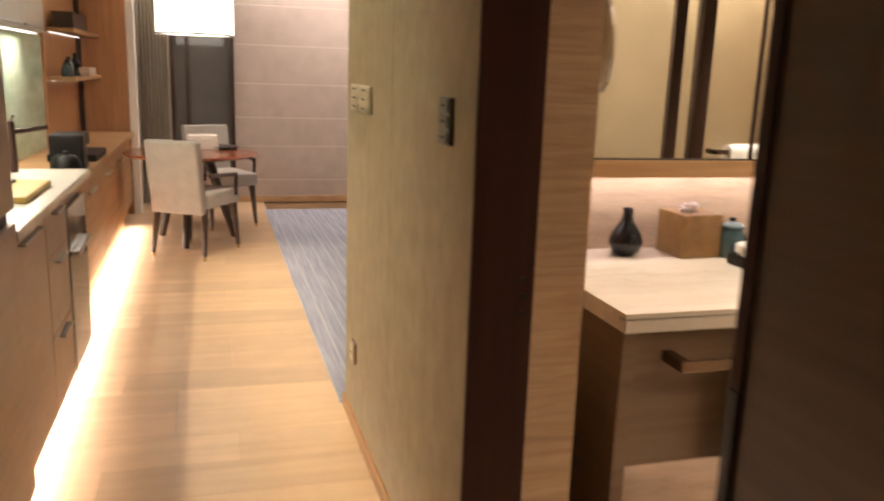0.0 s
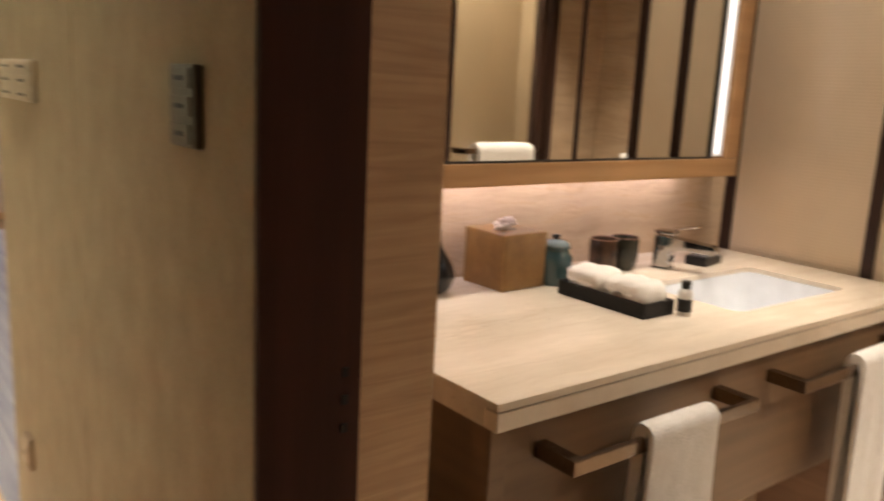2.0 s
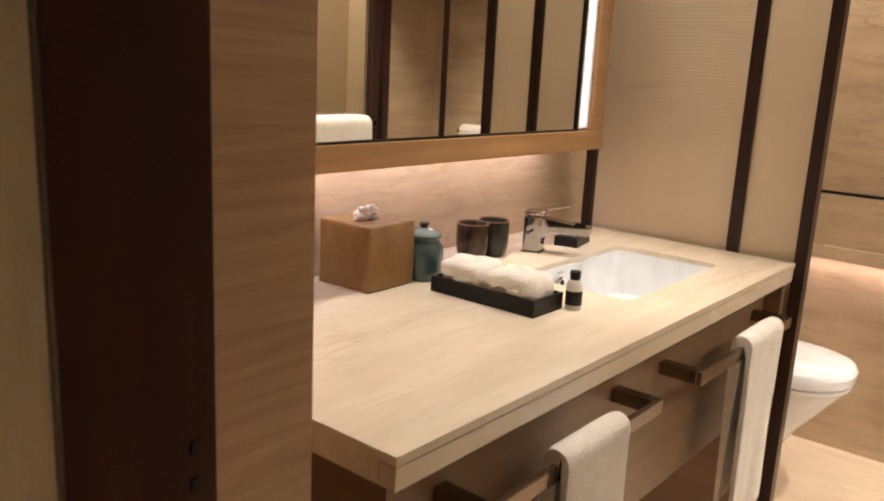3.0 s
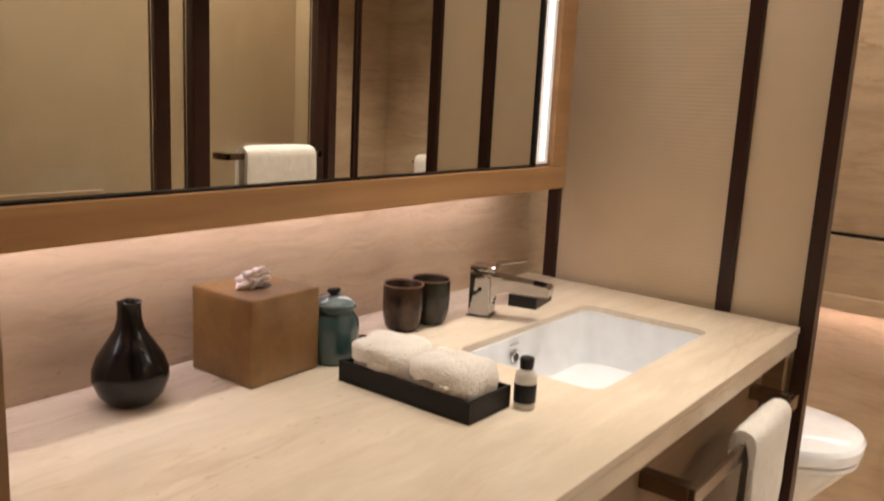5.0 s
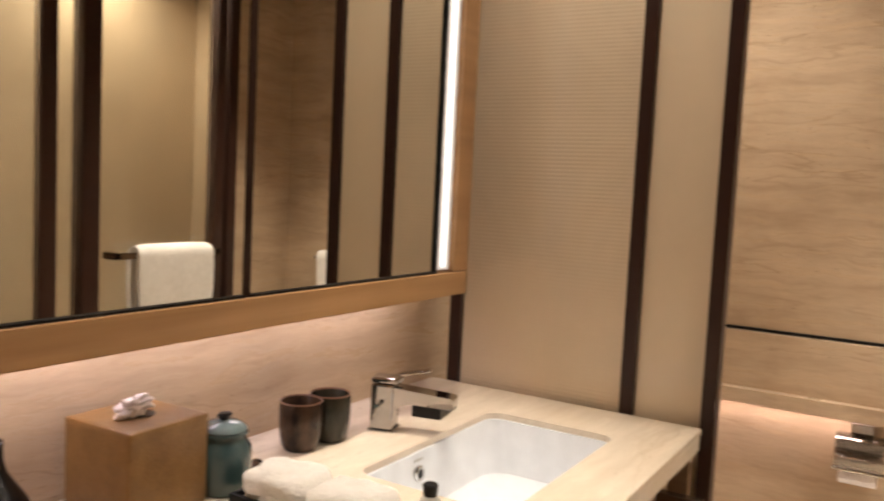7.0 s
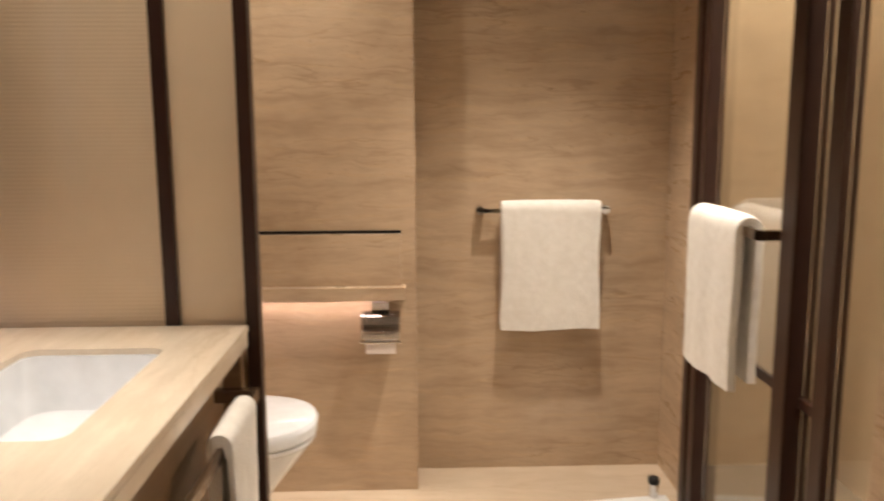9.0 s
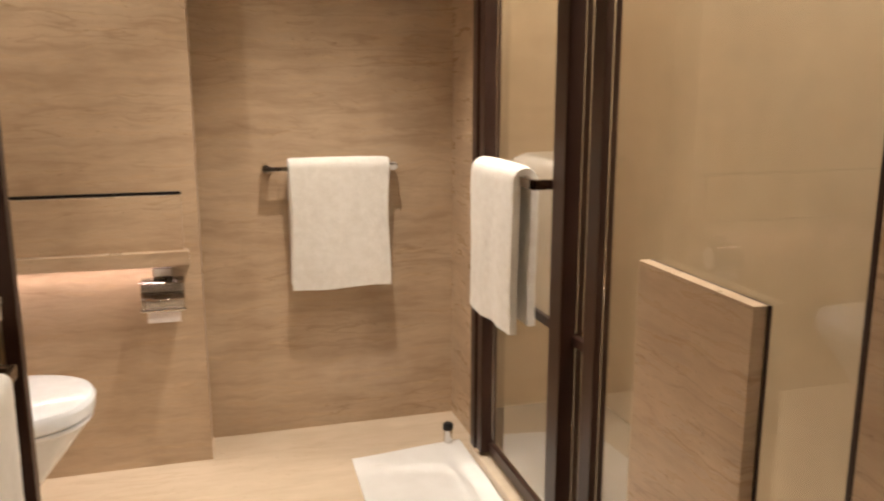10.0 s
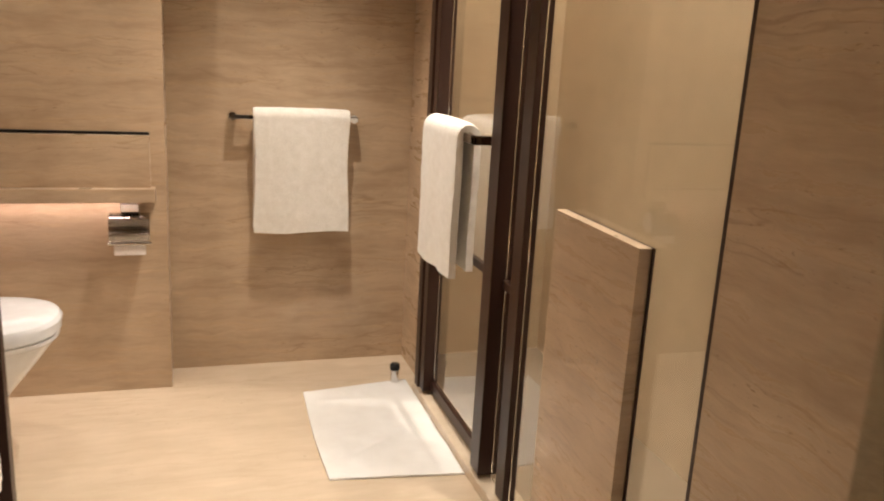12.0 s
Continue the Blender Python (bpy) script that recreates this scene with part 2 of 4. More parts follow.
carpet_links.new(stripe.outputs[0], pale.inputs["Factor"])
carpet_links.new(carpet_bsdf.inputs["Base Color"].links[0].from_socket, pale.inputs["A"])
carpet_links.new(pale.outputs["Result"], carpet_bsdf.inputs["Base Color"])
KITCHEN = surface("taupe_cabinet_front", (0.37, 0.245, 0.148), (0.43, 0.29, 0.18), rough=0.4, scale=(2, 2, 30), fine=9)
WORKTOP = surface("cream_worktop", (0.70, 0.66, 0.58), (0.78, 0.74, 0.66), rough=0.2, scale=(5, 5, 5), fine=60)
GREEN = surface("pale_green_marble", (0.40, 0.52, 0.37), (0.58, 0.68, 0.52), rough=0.15, scale=(1.5, 1.5, 8), fine=9, warp=0.6)
CURTAIN = surface("grey_beige_curtain", (0.60, 0.52, 0.41), (0.68, 0.60, 0.48), rough=0.9, scale=(40, 40, 3), fine=160, bump=0.1)
NIGHT = surface("dark_window_glass", (0.105, 0.098, 0.092), (0.13, 0.12, 0.112), rough=0.06, fine=3, bump=0.0)
BOARD = surface("cutting_board", (0.50, 0.36, 0.10), (0.58, 0.43, 0.14), rough=0.5, scale=(3, 30, 3), fine=20)
BOOK = surface("book_paper", (0.45, 0.333, 0.246), (0.6, 0.463, 0.344), rough=0.7, fine=60)
PLATE = surface("ivory_plate", (0.5, 0.426, 0.312), (0.55, 0.472, 0.353), rough=0.4, fine=50)
LED_PINK = glow("led_strip_pink", (1.0, 0.74, 0.68), 1.2)
LED_WHITE = glow("led_strip_white", (1.0, 0.95, 0.92), 1.6)
LED_FLOOR = glow("led_strip_floor", (1.0, 0.91, 0.78), 9.0)
SHADE_GLOW = glow("lit_shade", (1.0, 0.90, 0.76), 3.0)
FROST = glow("frosted_cover", (1.0, 0.93, 0.88), 0.25)
LENS = glow("downlight_lens", (1.0, 0.82, 0.6), 12.0)

# ---- helpers for meshes ----


def box(bm, x0, x1, y0, y1, z0, z1, bevel=0.0, segments=2):
    vs = [bm.verts.new((x, y, z)) for x in (x0, x1) for y in (y0, y1) for z in (z0, z1)]
    fs = [bm.faces.new([vs[i] for i in q]) for q in ((0, 1, 3, 2), (4, 6, 7, 5), (0, 4, 5, 1), (2, 3, 7, 6), (0, 2, 6, 4), (1, 5, 7, 3))]
    if bevel:
        es = list({e for f in fs for e in f.edges})
        bmesh.ops.bevel(bm, geom=es, offset=bevel, segments=segments, profile=0.7, affect="EDGES")
    return bm


def cube(x0, x1, y0, y1, z0, z1, bevel=0.0, segments=2):
    return box(bmesh.new(), x0, x1, y0, y1, z0, z1, bevel, segments)


def lathe(profile, steps=32, centre=(0, 0, 0)):
    bm = bmesh.new()
    rings = []
    for r, z in profile:
        if r < 1e-5:
            rings.append([bm.verts.new((centre[0], centre[1], centre[2] + z))])
        else:
            rings.append([bm.verts.new((centre[0] + r * math.cos(2 * math.pi * i / steps), centre[1] + r * math.sin(2 * math.pi * i / steps), centre[2] + z)) for i in range(steps)])
    for a, b in zip(rings, rings[1:]):
        for i in range(steps):
            j = (i + 1) % steps
            if len(a) == 1 and len(b) > 1:
                bm.faces.new((a[0], b[j], b[i]))
            elif len(b) == 1 and len(a) > 1:
                bm.faces.new((a[i], a[j], b[0]))
            elif len(a) > 1:
                bm.faces.new((a[i], a[j], b[j], b[i]))
    return bm


def rod(p, q, r0, r1=None, steps=12):
    r1 = r0 if r1 is None else r1
    p, q = Vector(p), Vector(q)
    d = (q - p)
    bm = lathe([(0, 0), (r0, 0), (r1, d.length), (0, d.length)], steps)
    bm.transform(Matrix.Translation(p) @ d.to_track_quat("Z", "Y").to_matrix().to_4x4())
    return bm


def part(name, bm, material, parent=None, label="", smooth=False):
    bmesh.ops.recalc_face_normals(bm, faces=bm.faces)
    me = bpy.data.meshes.new(name)
    bm.to_mesh(me)
    bm.free()
    if smooth:
        for p in me.polygons:
            p.use_smooth = True
        me.set_sharp_from_angle(angle=radians(35))
    me.materials.append(material)
    ob = new(name, me)
    if parent:
        ob.parent = parent
    if label:
        tagged(ob, label)
    return ob


def thing(name, label, category, x=0, y=0, z=0, turn=0, group=""):
    ob = tagged(new(name), label, category, group)
    ob.empty_display_size = 0.05
    ob.matrix_basis = pose(x, y, z, 0, 0, turn)
    return ob


def single(name, bm, material, label, category, smooth=False, group=""):
    return tagged(part(name, bm, material, smooth=smooth), label, category, group)


def structure(name, bm, material, label="", smooth=False):
    return tagged(part(name, bm, material, smooth=smooth), label, "", "", "structure")


# ---- structure: corridor and living room ----
XW, XI = 0.57, 0.832          # corridor face and bathroom face of the dividing wall
Y0, Y1 = 0.80, 1.69           # the bathroom doorway
YS, YN, XB, XN = 0.37, 2.265, 3.53, 3.355
YF, XL = 8.58, -1.07
HALL = 2.6

structure("floor", cube(XL - 0.2, 4.3, -2.2, 8.9, -0.12, -0.012), OAK_PALE, "subfloor under the oak planks")
structure("ceiling", cube(XL - 0.2, 4.3, -2.2, 8.9, HALL, HALL + 0.1), WHITE, "white plaster ceiling")
structure("ceiling_soffit", cube(XL, 0.32, -2.2, 6.9, 2.3, HALL - 0.001), WHITE, "lowered plaster soffit over the kitchenette")
structure("wall_corridor", cube(XW, XI - 0.12, Y1 - 0.002, 2.4725, 0, HALL), PAPER, "linen wallpaper wall with a vertical joint")
structure("wall_corridor_far", cube(XW, XI - 0.02, 2.4775, 3.27, 0, HALL), PAPER, "linen wallpaper wall past the joint")
structure("trim_joint", cube(XW + 0.003, XW + 0.02, 2.4725, 2.4775, 0, HALL), DARK_WOOD, "thin shadow joint")
structure("wall_corridor_near", cube(XW + 0.05, XI, -2.2, Y0 - 0.03, 0, HALL), PAPER, "linen wallpaper wall")
structure("wall_door_head", cube(XW, XI, Y0 - 0.03, Y1 + 0.055, 2.15, HALL), PAPER, "linen wallpaper over the doorway")
structure("wall_west", cube(XL - 0.15, XL, -2.2, 8.9, 0, HALL), WHITE, "plain wall")
structure("wall_north", cube(XL, 4.2, YF, YF + 0.15, 0, HALL), PANEL, "pale panelled far wall")
structure("wall_south", cube(XL, 4.2, -2.3, -2.2, 0, HALL), WHITE, "plain wall behind")
structure("wall_east", cube(4.15, 4.3, -2.2, 8.9, 0, HALL), WHITE, "plain wall")
structure("wall_living", cube(XI - 0.02, 4.15, 2.40, 3.27, 0, HALL), PAPER, "wall between living room and bathroom")
structure("baseboard", cube(XW - 0.012, XW - 0.0003, Y1 + 0.0, 3.275, 0, 0.055, 0.003), OAK, "low wooden skirting")

# doorway lining
structure("trim_door_frame", cube(XW + 0.001, 0.712, Y1 - 0.014, Y1 - 0.0025, 0, 2.15, 0.002), WALNUT, "dark wenge door lining")
structure("wall_reveal", cube(0.7125, XI, Y1 - 0.010, YN, 0, HALL), OAK_REVEAL, "pale wood-grained reveal beside the doorway")
structure("trim_door_head", cube(XW - 0.004, XI, Y0 - 0.03, Y1 - 0.008, 2.11, 2.15), WALNUT, "dark wenge door head")
for z in (0.945, 0.908, 0.87):
    structure("trim_strike", cube(0.684, 0.692, Y1 - 0.0165, Y1 - 0.0138, z - 0.006, z + 0.006), BLACK, "small dark strike hole")

# ---- structure: bathroom ----
structure("bath_floor", cube(XW + 0.0, 4.1, -0.34, YN + 0.13, -0.012, 0.0), STONE_FLOOR, "polished cream travertine floor")
structure("bath_ceiling", cube(XI, 4.1, -0.34, YN + 0.13, CEIL, CEIL + 0.1), WHITE, "white bathroom ceiling")
structure("wall_mirror", cube(XI, 4.1, YN, YN + 0.13, 0, HALL), STONE, "travertine wall behind the vanity")
structure("wall_back", cube(XB, XB + 0.15, -0.32, 1.30, 0, HALL), STONE, "travertine end wall")
structure("wall_niche", cube(XN, XB + 0.15, 1.28, YN, 0, HALL), STONE, "travertine cistern wall beside the toilet")
structure("wall_shower_back", cube(1.3, XB - 0.031, -0.32, -0.24, 0, HALL), TILE, "beige shower wall")
structure("wall_shower_east", cube(XB - 0.03, XB - 0.0005, -0.24, YS - 0.055, 0, HALL), TILE, "plain beige shower wall")
structure("shower_floor", cube(1.3, XB - 0.031, -0.239, YS - 0.056, 0.0005, 0.006), SHOWER_FLOOR, "grey-brown shower floor")
structure("wall_stone_south", cube(XI - 0.26, 1.50, YS - 0.10, YS + 0.02, 0, HALL), STONE, "travertine wall beside the shower")
structure("wall_bath_west", cube(XI - 0.26, XI - 0.03, YS + 0.02, Y0 - 0.03, 0, HALL), STONE, "travertine wall beside the doorway")
structure("wall_shower_west", cube(1.2, 1.3, -0.32, YS - 0.1, 0, HALL), TILE, "beige shower wall")
structure("wall_shower_strip", cube(3.1605, XB, YS - 0.04, YS - 0.0, 0, HALL), STONE, "narrow travertine return beside the shower")
structure("trim_sill", cube(1.50, 3.1603, YS - 0.055, YS + 0.048, 0, 0.035, 0.006), STONE_FLOOR, "low stone threshold under the shower screen")


def sliding_door():
    d = thing("sliding_door", "brown wood veneer sliding door, slid open along the wall", "door", XW - 0.004, Y0, 0.012)
    part("leaf", cube(0, 0.042, -1.1, -0.022, 0, 2.10, 0.002), DOOR_WOOD, d)
    part("edge_strip", cube(-0.003, 0.045, -0.022, 0, 0, 2.10, 0.003), WALNUT, d, "dark edge strip")
    part("lock_plate", cube(-0.005, -0.003, -0.02, -0.004, 0.93, 1.05, 0.001), BLACK, d, "black flush lock plate")


sliding_door()


def plate(name, label, y, z, w, h, rows, cols, frame_mat, key_mat):
    p = thing(name, label, "switch", XW, y, z)
    part("plate_body", cube(-0.012, 0, -w / 2, w / 2, -h / 2, h / 2, 0.003), frame_mat, p)
    for r in range(rows):
        for c in range(cols):
            cy, cz = (c + 0.5) * w / cols - w / 2, (r + 0.5) * h / rows - h / 2
            part("key", cube(-0.0155, -0.011, cy - w / cols * 0.4, cy + w / cols * 0.4, cz - h / rows * 0.36, cz + h / rows * 0.36, 0.001), key_mat, p)
            part("key_mark", cube(-0.0165, -0.0154, cy - w / cols * 0.18, cy + w / cols * 0.18, cz - 0.003, cz + 0.003), BLACK, p, "small dark marking")


# ---- vanity ----
CT = 0.87
VX0, VX1, VY0 = 0.911, 2.314, 1.63
SX0, SX1, SY0, SY1 = 1.69, 2.145, 1.75, 2.015


def slab_with_hole(x0, x1, y0, y1, hx0, hx1, hy0, hy1, z0, z1, r=0.03):
    bm = bmesh.new()
    n = 6
    inner = []
    for cx, cy, a0 in ((hx1 - r, hy1 - r, 0), (hx0 + r, hy1 - r, 90), (hx0 + r, hy0 + r, 180), (hx1 - r, hy0 + r, 270)):
        for i in range(n + 1):
            a = radians(a0 + 90 * i / n)
            inner.append((cx + r * math.cos(a), cy + r * math.sin(a)))
    outer = [(x1, y1), (x0, y1), (x0, y0), (x1, y0)]
    levels = []
    for z in (z0, z1):
        levels.append(([bm.verts.new((*p, z)) for p in inner], [bm.verts.new((*p, z)) for p in outer]))
    k, count = n + 1, len(inner)
    for (iv, ov) in levels:
        for c in range(4):
            for i in range(n):
                bm.faces.new((ov[c], iv[c * k + i], iv[c * k + i + 1]))
            bm.faces.new((ov[c], iv[c * k + n], iv[((c + 1) * k) % count], ov[(c + 1) % 4]))
    for i in range(count):
        j = (i + 1) % count
        bm.faces.new((levels[0][0][i], levels[0][0][j], levels[1][0][j], levels[1][0][i]))
    for i in range(4):
        j = (i + 1) % 4
        bm.faces.new((levels[0][1][i], levels[0][1][j], levels[1][1][j], levels[1][1][i]))
    return bm


countertop = thing("vanity_countertop", "cream travertine vanity top with a cut-out for the basin", "countertop")
part("slab", slab_with_hole(VX0, VX1, VY0, YN - 0.001, SX0, SX1, SY0, SY1, CT - 0.012, CT), STONE_TOP, countertop)
part("front_edge", cube(VX0 + 0.002, VX1, VY0 + 0.002, VY0 + 0.028, CT - 0.045, CT - 0.0155, 0.002), STONE_TOP, countertop, "mitred stone front edge")
part("joint", cube(VX0 + 0.008, VX1, VY0 + 0.005, VY0 + 0.027, CT - 0.0154, CT - 0.0122), BRONZE, countertop, "thin dark joint under the top")
part("side_edge", cube(VX0 + 0.002, VX0 + 0.026, VY0 + 0.029, YN - 0.002, CT - 0.045, CT - 0.013, 0.002), STONE_TOP, countertop)


def basin():
    b = thing("washbasin", "white ceramic undermount rectangular washbasin", "sink")
    bm = bmesh.new()
    rings = []
    for inset, z, r in ((-0.012, CT - 0.0125, 0.03), (0.004, CT - 0.0125, 0.03), (0.008, CT - 0.05, 0.035), (0.018, CT - 0.115, 0.05), (0.045, CT - 0.135, 0.06), (0.10, CT - 0.138, 0.03)):
        ring = []
        x0, x1, y0, y1 = SX0 + inset, SX1 - inset, SY0 + inset, SY1 - inset
        r = min(r, (y1 - y0) / 2 - 0.001)
        for cx, cy, a0 in ((x1 - r, y1 - r, 0), (x0 + r, y1 - r, 90), (x0 + r, y0 + r, 180), (x1 - r, y0 + r, 270)):
            for i in range(7):
                a = radians(a0 + 15 * i)
                ring.append(bm.verts.new((cx + r * math.cos(a), cy + r * math.sin(a), z)))
        rings.append(ring)
    for a, c in zip(rings, rings[1:]):
        for i in range(len(a)):
            j = (i + 1) % len(a)
            bm.faces.new((a[i], a[j], c[j], c[i]))
    bm.faces.new(rings[-1])
    part("bowl", bm, CERAMIC, b, smooth=True)
    hole = lathe([(0, 0.0), (0.008, 0.0), (0.0085, 0.004), (0.013, 0.005), (0.0145, 0.002), (0.0145, 0)], 24)
    hole.transform(Matrix.Translation((1.86, SY1 - 0.0105, CT - 0.048)) @ pose(0, 0, 0, 90, 0, 0))
    part("overflow_ring", hole, CHROME, b, "chrome overflow ring", True)
    dark = lathe([(0, 0.0045), (0.0082, 0.0045)], 20)
    dark.transform(Matrix.Translation((1.86, SY1 - 0.0105, CT - 0.048)) @ pose(0, 0, 0, 90, 0, 0))
    part("overflow_hole", dark, BLACK, b, "dark overflow opening")
    part("drain", lathe([(0, 0.004), (0.02, 0.004), (0.027, 0.002), (0.03, 0)], 24, ((SX0 + SX1) / 2, (SY0 + SY1) / 2, CT - 0.138)), CHROME, b, "chrome drain", True)
    part("faint_mark", cube(1.847, 1.873, SY1 - 0.0095, SY1 - 0.0085, CT - 0.026, CT - 0.022), STEEL, b, "tiny grey mark")


basin()

vanity = thing("vanity_cabinet", "pale oak vanity base with an open lower shelf space", "cabinet")
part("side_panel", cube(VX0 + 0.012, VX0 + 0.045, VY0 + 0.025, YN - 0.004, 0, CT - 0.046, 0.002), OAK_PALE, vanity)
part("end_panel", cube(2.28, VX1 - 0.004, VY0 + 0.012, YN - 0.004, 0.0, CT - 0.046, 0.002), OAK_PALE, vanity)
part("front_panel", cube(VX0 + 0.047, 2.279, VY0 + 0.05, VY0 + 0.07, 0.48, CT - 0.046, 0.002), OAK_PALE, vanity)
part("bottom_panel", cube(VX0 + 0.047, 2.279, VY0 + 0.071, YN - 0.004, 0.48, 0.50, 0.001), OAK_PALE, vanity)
part("under_light", cube(VX0 + 0.1, 2.22, VY0 + 0.30, VY0 + 0.31, 0.4762, 0.4795), LED_PINK, vanity, "lit strip under the vanity")
part("plinth", cube(VX0 + 0.047, 2.279, VY0 + 0.35, VY0 + 0.37, 0.0, 0.479, 0.001), STONE, vanity, "recessed stone panel")


def towel_rail(name, label, x0, x1, y_face, z, reach, mat=RAIL_METAL, h=0.018):
    r = thing(name, label, "towel rail")
    for x in (x0, x1):
        part("bracket", cube(x - 0.012, x + 0.012, y_face - reach + 0.01, y_face, z - h, z + h * 0.4, 0.002), mat, r)
    part("bar", cube(x0 - 0.012, x1 + 0.012, y_face - reach, y_face - reach + 0.010, z - h, z + h * 0.4, 0.002), mat, r)
    return r


def draped_towel(name, label, width, front, back, gap, thick, seed, wave=0.006, group="", mat=TOWEL, spread_out=0.0):
    """A folded towel over a bar along x at the origin; the front flap hangs towards -y."""
    rng = random.Random(seed)
    ph = [rng.uniform(0, 6.28) for _ in range(4)]
    bm = bmesh.new()
    nx, path = 36, []
    half = gap / 2
    steps = 30
    for i in range(steps + 1):
        path.append((-half, -front + front * i / steps))
    for i in range(1, 8):
        a = math.pi * i / 8
        path.append((-half * math.cos(a), half * math.sin(a)))
    for i in range(steps + 1):
        path.append((half, -back * i / steps))
    rings = []
    for i in range(nx + 1):
        u = i / nx
        ring_out, ring_in = [], []
        for k, (y, z) in enumerate(path):
            depth = max(0.0, -z)
            off = wave * (depth / max(front, 0.01)) * (math.sin(u * 9 + ph[0]) + 0.6 * math.sin(u * 17 + ph[1] + 3 * depth))
            x = -width / 2 + u * width
            x += spread_out * depth * (u - 0.5) + 0.004 * math.sin(z * 14 + ph[2] + u * 3)
            if k in (0, len(path) - 1):
                z += 0.003 * math.sin(u * 6 + ph[3])
            sgn = -1 if k < len(path) / 2 else 1
            nrm = Vector((0, y, max(z, 0))).normalized() if z > 0 else Vector((0, sgn, 0))
            p = Vector((x, y + off, z))
            puff = thick * (0.85 + 0.25 * math.sin(u * math.pi) ** 0.4) * (1 + 0.09 * noise.noise(p * 40 + Vector((seed, 0, seed))))
            ring_out.append(bm.verts.new(p + nrm * puff))
            ring_in.append(bm.verts.new(p))
        rings.append(ring_out + ring_in[::-1])
    m = len(rings[0])
    for a, b in zip(rings, rings[1:]):
        for j in range(m):
            bm.faces.new((a[j], a[(j + 1) % m], b[(j + 1) % m], b[j]))
    bm.faces.new(rings[0])
    bm.faces.new(rings[-1][::-1])
    for f in list(bm.faces):
        if len(f.verts) > 4:
            bmesh.ops.triangulate(bm, faces=[f])
    return tagged(part(name, bm, mat, smooth=True), label, "towel", group)


RY = VY0 + 0.05
towel_rail("towel_rail", "dark bronze flat towel rail on the vanity front", 1.052, 1.525, RY, 0.757, 0.085)
towel_rail("towel_rail", "dark bronze flat towel rail on the vanity front", 1.713, 2.21, RY, 0.757, 0.085)
t = draped_towel("hand_towel", "white terry hand towel hung over the vanity rail", 0.186, 0.40, 0.36, 0.024, 0.011, 3, 0.004, "hand towels on the vanity")
t.matrix_basis = pose(1.295, RY - 0.08, 0.765)
t = draped_towel("hand_towel", "white terry hand towel hung over the vanity rail", 0.19, 0.40, 0.36, 0.024, 0.011, 5, 0.006, "hand towels on the vanity")
t.matrix_basis = pose(2.01, RY - 0.08, 0.765)

# ---- mirror cabinet ----
MY = 2.107
mirror = thing("mirror_cabinet", "wall mirror cabinet with two mirror doors in an oak frame", "mirror")
part("back_box", cube(VX0, 2.155, MY + 0.012, YN - 0.002, 1.125, 2.16), OAK, mirror)
part("bottom_frame", cube(VX0, 2.157, MY - 0.012, MY + 0.10, 1.105, 1.1525, 0.002), OAK_ALONG, mirror)
part("side_frame", cube(2.099, 2.157, MY - 0.012, MY + 0.011, 1.153, 2.16, 0.002), OAK, mirror)
part("top_frame", cube(VX0, 2.0985, MY - 0.012, MY + 0.011, 2.11, 2.16, 0.002), OAK_ALONG, mirror)
for x0, x1 in ((VX0, 1.527), (1.538, 2.038)):
    pane = part("mirror_door", cube(x0, x1, MY, MY + 0.006, 1.1565, 2.109, 0.0012), MIRROR, mirror, "silvered mirror pane")
    part("bottom_edge", cube(x0, x1, MY - 0.005, MY + 0.006, 1.1528, 1.1563), BLACK, mirror, "thin dark metal edge")
for x in (1.5272, 1.5340):
    part("door_edge", cube(x, x + 0.0036, MY - 0.003, MY + 0.006, 1.153, 2.109), BRONZE, mirror, "thin bronze door edge")
part("door_gap", cube(1.5309, 1.5339, MY + 0.003, MY + 0.006, 1.153, 2.109), BLACK, mirror)
part("light_bar", cube(2.0475, 2.096, MY - 0.002, MY + 0.006, 1.158, 2.105, 0.002), FROST, mirror, "frosted light cover")
part("light_tube", cube(2.064, 2.079, MY - 0.0045, MY - 0.0025, 1.165, 2.10, 0.0005), LED_WHITE, mirror, "lit white strip")
part("light_bar_edge", cube(2.0385, 2.047, MY - 0.005, MY + 0.006, 1.153, 2.109, 0.001), BLACK, mirror)
part("under_light", cube(VX0 + 0.03, 2.13, YN - 0.04, YN - 0.03, 1.1215, 1.1248), LED_PINK, mirror, "lit strip under the cabinet")


def magnifier():
    g = thing("shaving_mirror", "round chrome shaving mirror on a wall arm", "mirror", 0.897, 1.815, 1.44, 52)
    ring = lathe([(0.095, -0.012), (0.105, -0.010), (0.108, 0.0), (0.105, 0.010), (0.095, 0.012), (0.092, 0.006)], 40)
    ring.transform(pose(0, 0, 0, 90, 0, 0))
    part("ring", ring, CHROME, g, smooth=True)
    face = lathe([(0, -0.008), (0.095, -0.010), (0.095, 0.008), (0, 0.008)], 40)
    face.transform(pose(0, 0, 0, 90, 0, 0))
    part("mirror_disc", face, MIRROR, g, smooth=True)
    part("swivel", rod((0, 0, 0), (-0.028, 0.030, 0), 0.011), CHROME, g, smooth=True)
    part("arm", rod((-0.028, 0.030, 0.008), (-0.0546, 0.0585, -0.12), 0.006), CHROME, g, smooth=True)
    part("wall_mount", rod((-0.040, 0.0435, -0.14), (-0.0546, 0.0585, -0.14), 0.022, steps=24), CHROME, g, smooth=True)


magnifier()

